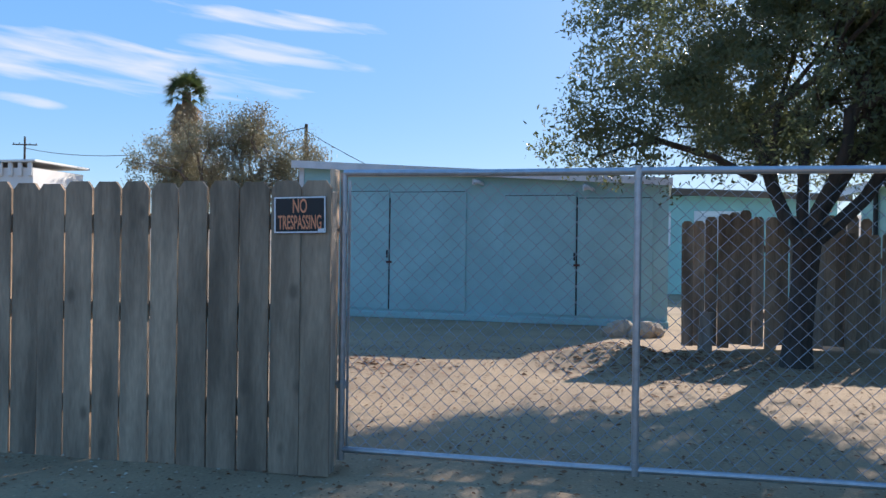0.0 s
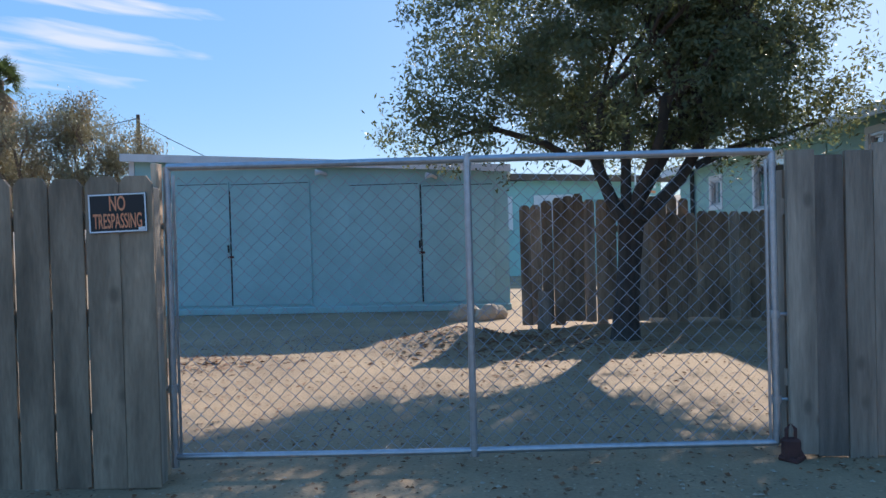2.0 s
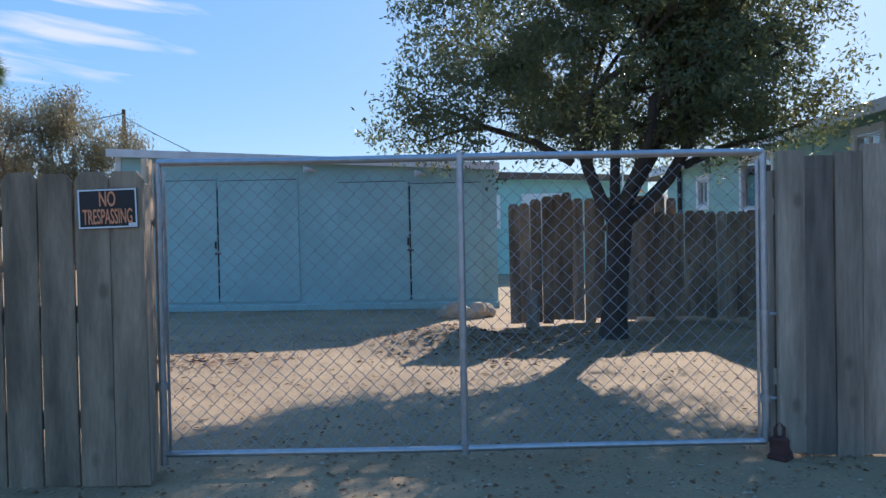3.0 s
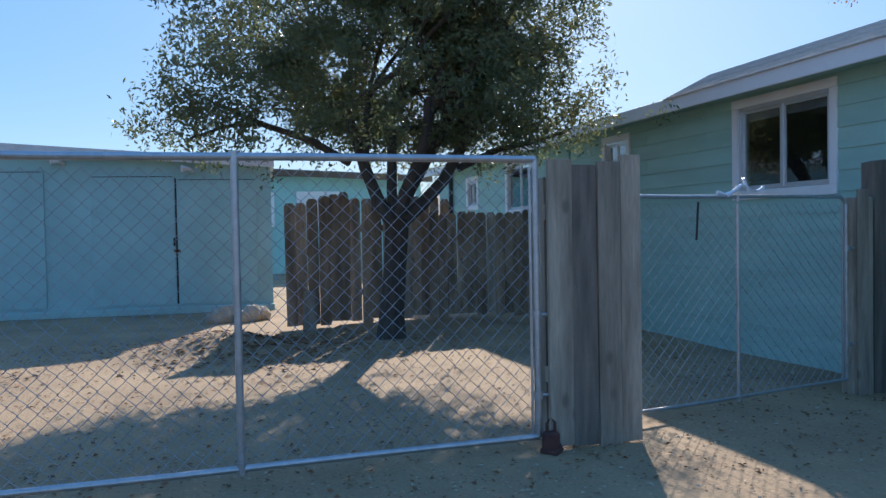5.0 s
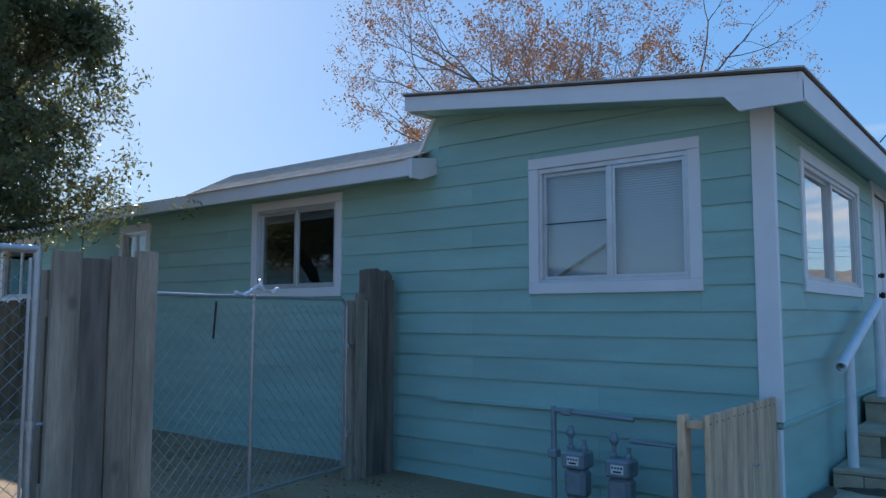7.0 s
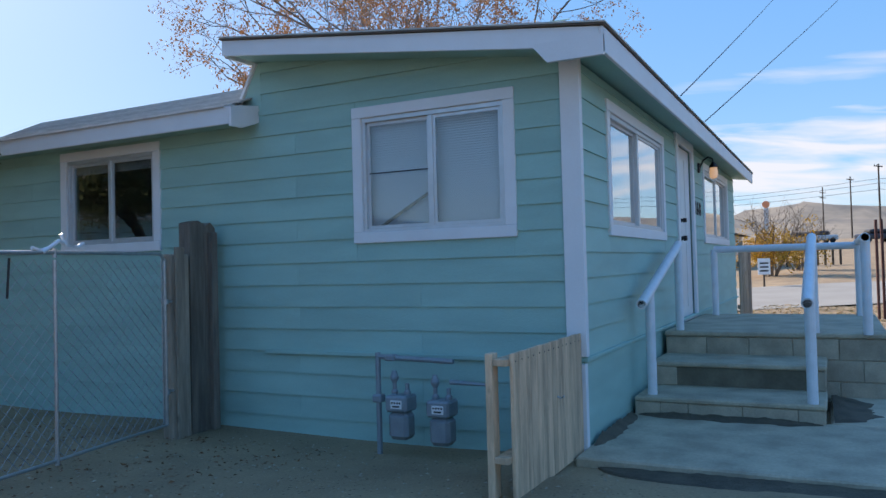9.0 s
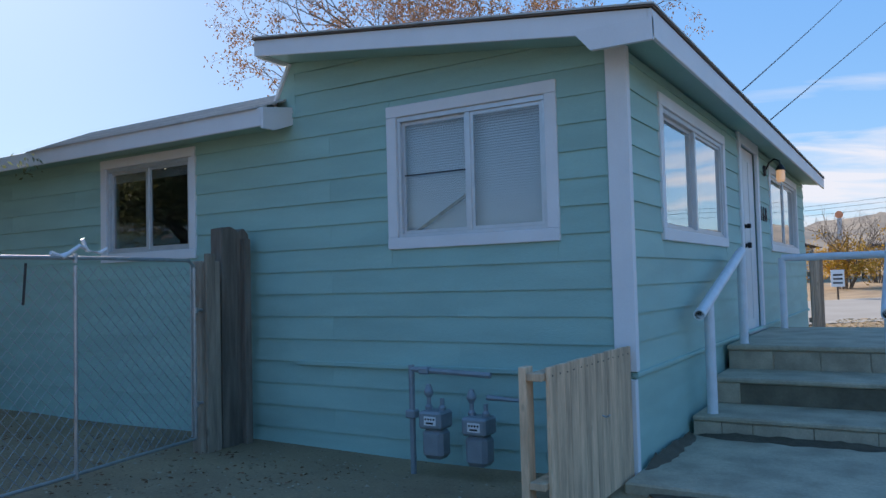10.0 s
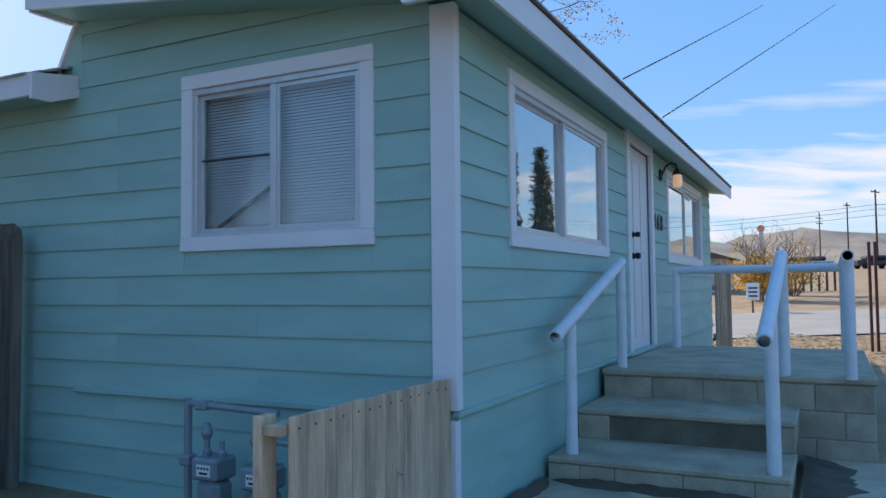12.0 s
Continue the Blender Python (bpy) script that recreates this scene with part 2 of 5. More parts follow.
lampglass.node_tree.nodes["Principled BSDF"].inputs["Emission Color"].default_value = (1.0, 0.55, 0.22, 1)
lampglass.node_tree.nodes["Principled BSDF"].inputs["Emission Strength"].default_value = 0.08


def dirt_material():
    """Pale packed earth with darker damp patches, pebbles and litter specks."""
    m = material("packed_dirt", (0.37, 0.26, 0.15), 0.95, vary=0.42, scale=1.1, fine=55, bump=0.6, colour2=(0.26, 0.18, 0.105))
    n, l = m.node_tree.nodes, m.node_tree.links
    b = n["Principled BSDF"]
    src = b.inputs["Base Color"].links[0].from_socket
    geo = n.new("ShaderNodeNewGeometry")
    v = n.new("ShaderNodeTexVoronoi")
    v.inputs["Scale"].default_value = 26
    l.new(geo.outputs["Position"], v.inputs["Vector"])
    r = n.new("ShaderNodeMapRange")
    r.inputs["From Min"].default_value, r.inputs["From Max"].default_value = 0.14, 0.30
    r.inputs["To Min"].default_value, r.inputs["To Max"].default_value = 0.95, 0.0
    l.new(v.outputs["Distance"], r.inputs["Value"])
    cols = n.new("ShaderNodeMapRange")
    cols.inputs["To Min"].default_value, cols.inputs["To Max"].default_value = 0.25, 1.55
    sepc = n.new("ShaderNodeSeparateColor")
    l.new(v.outputs["Color"], sepc.inputs[0])
    l.new(sepc.outputs[0], cols.inputs["Value"])
    h = n.new("ShaderNodeHueSaturation")
    l.new(src, h.inputs["Color"])
    l.new(cols.outputs[0], h.inputs["Value"])
    mx = n.new("ShaderNodeMix")
    mx.data_type = "RGBA"
    l.new(r.outputs[0], mx.inputs["Factor"])
    l.new(src, mx.inputs["A"])
    l.new(h.outputs[0], mx.inputs["B"])
    l.new(mx.outputs["Result"], b.inputs["Base Color"])
    return m


DIRT = dirt_material()
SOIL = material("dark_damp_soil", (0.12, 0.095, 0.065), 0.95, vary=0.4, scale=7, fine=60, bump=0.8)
CYPRESS = material("cypress_foliage", (0.06, 0.08, 0.05), 0.7, vary=0.3, scale=2, bump=0.0)


# ---------------------------------------------------------------- mesh helpers
def part(name, bm, mat, parent=None, label="", smooth=False):
    me = bpy.data.meshes.new(name)
    bm.to_mesh(me)
    bm.free()
    if smooth:
        for p in me.polygons:
            p.use_smooth = True
    me.materials.append(mat)
    ob = new(name, me)
    if parent:
        ob.parent = parent
    if label:
        ob["label"] = label
    return ob


def raw(name, verts, faces, mat, parent=None, smooth=False):
    me = bpy.data.meshes.new(name)
    me.from_pydata(verts, [], faces)
    me.materials.append(mat)
    if smooth:
        for p in me.polygons:
            p.use_smooth = True
    ob = new(name, me)
    if parent:
        ob.parent = parent
    return ob


def thing(name, label, category, group="", m=None):
    e = new(name)
    e.empty_display_size = 0.1
    if m is not None:
        e.matrix_basis = m
    return tagged(e, label, category, group)


def box(bm, x0, x1, y0, y1, z0, z1, bevel=0.0, m=None):
    r = bmesh.ops.create_cube(bm, size=1)
    vs = r["verts"]
    for v in vs:
        v.co = Vector(((x0 + x1) / 2 + v.co.x * (x1 - x0), (y0 + y1) / 2 + v.co.y * (y1 - y0), (z0 + z1) / 2 + v.co.z * (z1 - z0)))
        if m is not None:
            v.co = m @ v.co
    if bevel:
        es = list({e for v in vs for e in v.link_edges})
        bmesh.ops.bevel(bm, geom=es, offset=bevel, segments=1, affect="EDGES", profile=0.5)
    return bm


def boxm(x0, x1, y0, y1, z0, z1, bevel=0.0, m=None):
    return box(bmesh.new(), x0, x1, y0, y1, z0, z1, bevel, m)


def tube(bm, pts, radii, n=10, cap=True):
    """A pipe along pts."""
    pts = [Vector(p) for p in pts]
    if isinstance(radii, (int, float)):
        radii = [radii] * len(pts)
    rings = []
    ref = Vector((0, 0, 1))
    if abs((pts[1] - pts[0]).normalized().z) > 0.9:
        ref = Vector((1, 0, 0))
    for i, p in enumerate(pts):
        d = (pts[min(i + 1, len(pts) - 1)] - pts[max(i - 1, 0)]).normalized()
        a = d.cross(ref).normalized()
        b = a.cross(d).normalized()
        rings.append([bm.verts.new(p + (a * math.cos(2 * math.pi * k / n) + b * math.sin(2 * math.pi * k / n)) * radii[i]) for k in range(n)])
    for r0, r1 in zip(rings, rings[1:]):
        for k in range(n):
            bm.faces.new((r0[k], r0[(k + 1) % n], r1[(k + 1) % n], r1[k]))
    if cap:
        bm.faces.new(rings[0])
        bm.faces.new(rings[-1][::-1])
    return bm


def extrude_poly(pts, depth):
    """A slab from a polygon given as 3D points, pushed by the vector depth."""
    bm = bmesh.new()
    a = [bm.verts.new(p) for p in pts]
    b = [bm.verts.new(Vector(p) + Vector(depth)) for p in pts]
    bm.faces.new(a)
    bm.faces.new(b[::-1])
    for i in range(len(pts)):
        j = (i + 1) % len(pts)
        bm.faces.new((a[j], a[i], b[i], b[j]))
    bmesh.ops.recalc_face_normals(bm, faces=bm.faces)
    return bm


def letters(text, size, mat, parent, m, name="lettering", depth=0.002, squeeze=1.0):
    cu = bpy.data.curves.new(name, "FONT")
    cu.body, cu.size, cu.align_x, cu.align_y, cu.extrude, cu.offset = text, size, "CENTER", "CENTER", depth, size * 0.012
    tmp = bpy.data.objects.new(name, cu)
    scene.collection.objects.link(tmp)
    me = bpy.data.meshes.new_from_object(tmp.evaluated_get(bpy.context.evaluated_depsgraph_get()))
    bpy.data.objects.remove(tmp)
    me.transform(m @ Matrix.Diagonal((squeeze, 1, 1, 1)))
    me.materials.clear()
    me.materials.append(mat)
    ob = new(name, me)
    ob.parent = parent
    return ob


def step01(a, b, x):
    t = min(1, max(0, (x - a) / (b - a)))
    return t * t * (3 - 2 * t)


def ground_z(x, y):
    z = -0.09 * step01(7.6, 9.2, x) * step01(2.9, 4.2, y) * (1 - step01(13, 16, y))
    z -= 0.05 * step01(8.6, 9.0, x) * (1 - step01(2.9, 4.2, y))
    z += 0.037 * max(0, min(x, 135) - 25)
    return z


# ---------------------------------------------------------------- ground, road, hills
def build_ground():
    xs = sorted(set([-2500, -900, -300, -120, -60, -30] + [round(-16 + 0.5 * i, 2) for i in range(92)] + [round(7 + 0.2 * i, 2) for i in range(20)] + [round(2.3 + 0.15 * i, 2) for i in range(24)] + [34, 40, 50, 65, 80, 100, 120, 135, 180, 320, 900, 2500]))
    ys = sorted(set([-2500, -900, -300, -120, -50, -25, -12] + [round(-8 + 0.5 * i, 2) for i in range(56)] + [round(2.6 + 0.2 * i, 2) for i in range(12)] + [round(9.05 + 0.15 * i, 2) for i in range(20)] + [24, 30, 40, 60, 120, 300, 900, 2500]))
    verts, faces = [], []
    for y in ys:
        for x in xs:
            z = ground_z(x, y)
            if -16 < x < 29 and -8 < y < 19:
                z += 0.022 * noise.noise((x * 0.6, y * 0.6, 0)) + 0.008 * noise.noise((x * 2.1, y * 2.1, 5))
                z += 0.22 * math.exp(-((x - 4.05) ** 2 / 0.55 + (y - 10.5) ** 2 / 0.35))
            verts.append((x, y, z))
    w = len(xs)
    for j in range(len(ys) - 1):
        for i in range(w - 1):
            faces.append((j * w + i, j * w + i + 1, (j + 1) * w + i + 1, (j + 1) * w + i))
    g = raw("ground", verts, faces, DIRT, smooth=True)
    tagged(g, "pale packed dirt yard with leaf litter and pebbles", "ground", kind="structure")


def build_road():
    d, s = Vector((0.89, 0.455, 0)), Vector((-0.455, 0.89, 0))
    verts, faces = [], []
    n = 60
    for i in range(n + 1):
        for k in (0, 1, 2, 3):
            p = Vector((27.0, 1.0, 0)) + d * (k * 2.6) + s * (-90 + 3 * i)
            verts.append((p.x, p.y, ground_z(p.x, p.y) + 0.03))
    for i in range(n):
        for k in range(3):
            a = i * 4 + k
            faces.append((a, a + 1, a + 5, a + 4))
    tagged(raw("road", verts, faces, ROAD), "pale worn asphalt street crossing beyond the yard", "road", kind="structure")


def build_hills():
    verts, faces = [], []
    n, rows = 200, 9
    for i in range(n):
        a = 2 * math.pi * i / n
        dx, dy = math.sin(a), math.cos(a)
        big = 0.35 + 0.5 * step01(-0.2, 0.6, dx) + 0.25 * step01(0.2, 0.8, -dy)
        for k in range(rows):
            f = k / (rows - 1)
            r = 900 + 1100 * f
            crest = 124 + 60 * noise.noise((dx * 3.2, dy * 3.2, 1)) + 30 * noise.noise((dx * 8, dy * 8, 2))
            z = (6 if dx > 0.05 else -4) + big * crest * f ** 1.4 + 44 * f * noise.noise((dx * 22 * (1 + f), dy * 22 * (1 + f), 3 + f * 2))
            verts.append((r * dx, r * dy, z))
    for i in range(n):
        j = (i + 1) % n
        for k in range(rows - 1):
            faces.append((i * rows + k, i * rows + k + 1, j * rows + k + 1, j * rows + k))
    tagged(raw("hills", verts, faces, HILL, smooth=True), "bare brown hills along the far horizon", "hills", kind="structure")


build_ground()
build_road()
build_hills()

# ---------------------------------------------------------------- house
WX, FY = 9.47, 3.08            # the side wall's and the front wall's outer plane
COURSE = 0.192                 # visible height of one siding board
TRIM = 0.092


def side(u, o, z):
    return Vector((WX - o, u, z))


def front(u, o, z):
    return Vector((u, FY - o, z))


def wbox(to, u0, u1, o0, o1, z0, z1, bevel=0.0):
    a, b = to(u0, o0, z0), to(u1, o1, z1)
    return boxm(min(a.x, b.x), max(a.x, b.x), min(a.y, b.y), max(a.y, b.y), min(a.z, b.z), max(a.z, b.z), bevel)


def front_roof_z(y):
    return 2.80 + (y - 2.80) * 0.128


SIDE_OPEN = [(3.553, 5.02, 1.543, 2.685), (7.27, 8.726, 1.563, 2.635), (10.84, 11.6, 1.9, 2.58), (13.94, 15.36, 1.56, 2.6), (16.9, 17.66, 1.72, 2.43)]
FRONT_OPEN = [(10.25, 12.6, 1.55, 2.68), (13.34, 14.58, 0.6, 2.86), (15.42, 18.2, 1.57, 2.72)]


def wall_core(name, to, u0, u1, z0, z1, opens, label):
    """The wall behind the siding, with real openings."""
    bm = bmesh.new()
    cuts = sorted({u0, u1, *[c for o in opens for c in (o[0] + TRIM, o[1] - TRIM)]})
    for a, b in zip(cuts, cuts[1:]):
        mid, zs = (a + b) / 2, [z0]
        for o in opens:
            if o[0] < mid < o[1]:
                zs += [o[2] + (TRIM if o[2] > 1 else 0), o[3] - TRIM]
        zs.append(z1)
        for c, d in zip(zs[::2], zs[1::2]):
            if d - c > 0.01:
                p, q = to(a, -0.004, c), to(b, -0.13, d)
                box(bm, min(p.x, q.x), max(p.x, q.x), min(p.y, q.y), max(p.y, q.y), c, d)
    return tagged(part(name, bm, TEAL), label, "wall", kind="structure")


def siding(parent, to, u0, u1, zstart, top, opens, joints, sag=0.0):
    """Lap boards, each one tipped out at its lower edge."""
    z, row = zstart, 0
    while z < top(u0) or z < top(u1):
        blocks = sorted((o[0] + 0.02, o[1] - 0.02) for o in opens if u0 < o[0] < u1 and o[2] + 0.03 < z + COURSE * 0.99 and o[3] - 0.03 > z + 0.01)
        spans, cur = [], u0
        for a, b in blocks:
            if a > cur:
                spans.append((cur, a))
            cur = max(cur, b)
        if cur < u1:
            spans.append((cur, u1))
        pieces = []
        for a, b in spans:
            cs = [a] + [j + (1.22 if row % 2 else 0) for j in joints if a + 0.4 < j + (1.22 if row % 2 else 0) < b - 0.4] + [b]
            pieces += [(c + 0.0008, d - 0.0008) for c, d in zip(cs, cs[1:])]
        pieces = [(c, d, z, z + COURSE + 0.012) for c, d in pieces]
        for o in opens:
            if u0 < o[0] < u1 and o[2] + 0.03 < z + COURSE * 0.99 and o[3] - 0.03 > z + 0.01:
                if o[2] - z > 0.015:
                    pieces.append((o[0] + 0.021, o[1] - 0.021, z, o[2] + 0.03))
                if z + COURSE - o[3] > 0.015:
                    pieces.append((o[0] + 0.021, o[1] - 0.021, o[3] - 0.03, z + COURSE + 0.012))
        for a, b, zlow, zhigh in pieces:
            wob = [0.004 * noise.noise((p * 1.3, z * 7, 1.0)) for p in (a, b)]
            za, zb = min(zhigh, top(a)), min(zhigh, top(b))
            if max(za, zb) - zlow < 0.015:
                continue
            za, zb = max(za, zlow + 0.005), max(zb, zlow + 0.005)
            sec = []
            for u, zt, w in ((a, za, wob[0]), (b, zb, wob[1])):
                sec.append([to(u, 0.021 if zlow == z else 0.009, zlow + w), to(u, 0.006, zt), to(u, 0.0, zt), to(u, 0.0, zlow + w)])
            verts = [tuple(v) for s in sec for v in s]
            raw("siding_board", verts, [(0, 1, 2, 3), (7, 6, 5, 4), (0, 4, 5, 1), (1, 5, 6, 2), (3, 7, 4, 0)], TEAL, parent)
        z += COURSE
        row += 1


def window(name, to, u0, u1, z0, z1, label, kind="blinds", parts=2, flip=False):
    """A horizontal slider: four trim boards, sill, metal frame, meeting rail, panes and what hangs behind."""
    e = tagged(new(name), label, "window", kind="structure")
    t = TRIM
    part("trim_board", wbox(to, u0, u1, 0.0, 0.034, z1 - t, z1, 0.004), WHITE, e)
    part("window_sill", wbox(to, u0, u1, 0.0, 0.036, z0, z0 + t, 0.004), WHITE, e)
    for a, b in ((u0, u0 + t), (u1 - t, u1)):
        part("trim_board", wbox(to, a, b, 0.0, 0.032, z0 + t + 0.001, z1 - t - 0.001, 0.004), WHITE, e)
    a, b, c, d = u0 + t, u1 - t, z0 + t, z1 - t
    f = 0.028
    bm = bmesh.new()
    for q in ((a, b, c, c + f), (a, b, d - f * 1.4, d), (a, a + f, c + f, d - f * 1.4), (b - f, b, c + f, d - f * 1.4)):
        p, r = to(q[0], 0.012, q[2]), to(q[1], -0.07, q[3])
        box(bm, min(p.x, r.x), max(p.x, r.x), min(p.y, r.y), max(p.y, r.y), q[2], q[3], 0.003)
    part("window_frame", bm, ALU, e)
    mid = (a + b) / 2
    part("meeting_rail", wbox(to, mid - 0.022, mid + 0.022, -0.045, 0.008, c + f, d - f * 1.4, 0.003), ALU, e)
    glass = GLASS_DARK if kind == "dark" else GLASS_FRONT if to is front else GLASS
    for i, (p, q) in enumerate(((a + f, mid - 0.022), (mid + 0.022, b - f))):
        depth = -0.012 if (i == 0) != flip else -0.034
        bm = bmesh.new()
        for s in ((p, p + 0.024, c + f, d - 1.4 * f), (q - 0.024, q, c + f, d - 1.4 * f), (p + 0.024, q - 0.024, c + f, c + f + 0.026), (p + 0.024, q - 0.024, d - 1.4 * f - 0.026, d - 1.4 * f)):
            v, w = to(s[0], depth + 0.008, s[2]), to(s[1], depth - 0.010, s[3])
            box(bm, min(v.x, w.x), max(v.x, w.x), min(v.y, w.y), max(v.y, w.y), s[2], s[3])
        sash = part("sash", bm, ALU, e)
        pane = part("pane", wbox(to, p + 0.02, q - 0.02, depth - 0.003, depth + 0.001, c + f + 0.02, d - 1.4 * f - 0.02), glass, sash)
        pane.visible_shadow = False
    if kind in ("blinds", "half"):
        z = c + 0.01
        while z < d - 0.05:
            w0, w1 = (a + 0.01, b - 0.01) if kind == "blinds" else (a + 0.01, a + (b - a) * 0.97)
            sl = [to(w0, -0.090, z), to(w1, -0.090, z), to(w1, -0.106, z + 0.0215), to(w0, -0.106, z + 0.0215)]
            raw("blind_slat", [tuple(v) for v in sl] + [tuple(v + to(0, -0.001, 0) - to(0, 0, 0)) for v in sl],
                [(0, 1, 2, 3), (7, 6, 5, 4), (0, 4, 5, 1), (1, 5, 6, 2), (2, 6, 7, 3), (3, 7, 4, 0)], BLINDS, e)
            z += 0.0205
        part("head_rail", wbox(to, a + 0.01, b - 0.01, -0.12, -0.085, d - 0.055, d - 0.012, 0.004), BLINDS, e)
    if kind == "dark":
        part("roller_blind", wbox(to, a, b, -0.10, -0.09, d - 0.14, d), BLINDS, e, "short pale roller blind pulled up")
    # added box, coloured dark for the dimness of the room behind
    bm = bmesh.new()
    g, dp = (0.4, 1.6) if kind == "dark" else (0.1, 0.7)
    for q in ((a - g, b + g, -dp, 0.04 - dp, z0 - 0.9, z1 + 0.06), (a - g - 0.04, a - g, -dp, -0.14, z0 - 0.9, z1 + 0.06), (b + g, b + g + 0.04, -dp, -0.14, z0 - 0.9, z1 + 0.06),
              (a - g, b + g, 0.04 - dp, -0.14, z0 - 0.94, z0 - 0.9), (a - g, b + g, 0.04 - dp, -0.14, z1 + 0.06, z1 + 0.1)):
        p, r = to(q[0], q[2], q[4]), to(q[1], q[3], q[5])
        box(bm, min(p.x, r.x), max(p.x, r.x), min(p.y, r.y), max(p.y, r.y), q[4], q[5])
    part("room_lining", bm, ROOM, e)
    return e, (a, b, c, d)


def build_house_walls():
    wall_s = wall_core("wall_side", side, FY + 0.14, 19.7, -0.2, 2.76, SIDE_OPEN, "teal painted lap siding side wall of the house")
    bm = extrude_poly([side(FY + 0.14, -0.004, 2.76), side(6.0, -0.004, 2.76), side(6.0, -0.004, front_roof_z(6.0) + 0.02), side(FY + 0.14, -0.004, front_roof_z(FY + 0.14) + 0.02)], (0.126, 0, 0))
    part("gable_wall", bm, TEAL, wall_s)
    wall_f = wall_core("wall_front", front, WX + 0.004, 19.2, -0.2, 2.83, FRONT_OPEN, "teal painted lap siding front wall of the house")
    # unseen rear wall, end wall and ceiling, added to keep daylight out of the rooms
    wall_b = part("wall_rear", boxm(WX + 0.14, 19.2, 19.56, 19.7, -0.2, 2.76), TEAL)
    tagged(wall_b, "unseen teal rear wall added to keep the rooms dark", "wall", kind="structure")
    wall_e = part("wall_end", boxm(19.06, 19.2, FY + 0.14, 19.5, -0.2, 2.76), TEAL)
    tagged(wall_e, "unseen teal end wall added to keep the rooms dark", "wall", kind="structure")
    cl = part("ceiling", boxm(WX + 0.14, 19.05, FY + 0.14, 19.5, 2.765, 2.80), ROOM)
    tagged(cl, "unseen ceiling added to keep the rooms dark", "ceiling", kind="structure")
    # siding
    siding(wall_s, side, FY + 0.02, 12.62, -0.14, lambda u: 2.74, SIDE_OPEN, (4.4, 6.9, 9.2))
    siding(wall_s, side, FY + 0.02, 6.0, -0.14 + 15 * COURSE, lambda u: front_roof_z(u) + 0.01, SIDE_OPEN, ())
    part("siding_board", wbox(side, 6.002, 12.62, 0.0, 0.018, 2.742, 2.78), TEAL, wall_s)
    siding(wall_s, side, 12.75, 19.7, -0.14, lambda u: 2.74, SIDE_OPEN, (14.9, 17.4))
    siding(wall_f, front, WX + 0.02, 19.2, 0.645, lambda u: 2.83, FRONT_OPEN, (11.2, 13.9, 16.1))
    part("skirting_panel", wbox(front, WX + 0.02, 19.2, 0.0, 0.012, -0.2, 0.612), TEAL, wall_f)
    # belly band on both walls and the white corner board
    part("belly_band", wbox(side, FY + 0.1, 6.0, 0.021, 0.046, 0.60, 0.638, 0.005), TEAL, wall_s)
    part("belly_band", wbox(front, WX - 0.02, 19.2, 0.0, 0.045, 0.612, 0.644, 0.005), TEAL, wall_f)
    part("corner_board", boxm(WX - 0.045, WX + 0.02, FY - 0.045, FY + 0.105, 0.652, 2.83, 0.004), WHITE, wall_s, "white painted corner board")
    part("corner_board", boxm(WX - 0.040, WX + 0.02, FY - 0.03, FY + 0.085, -0.1, 0.598, 0.004), WHITE, wall_s, "white painted corner board")
    part("corner_strip", boxm(WX - 0.03, WX, 12.64, 12.73, -0.1, 2.74, 0.004), TEAL, wall_s)
    tube_bm = tube(bmesh.new(), [(WX - 0.08, 18.6, -0.05), (WX - 0.08, 18.6, 3.1)], 0.05, 8)
    part("vent_pipe", tube_bm, BLACK, wall_s)


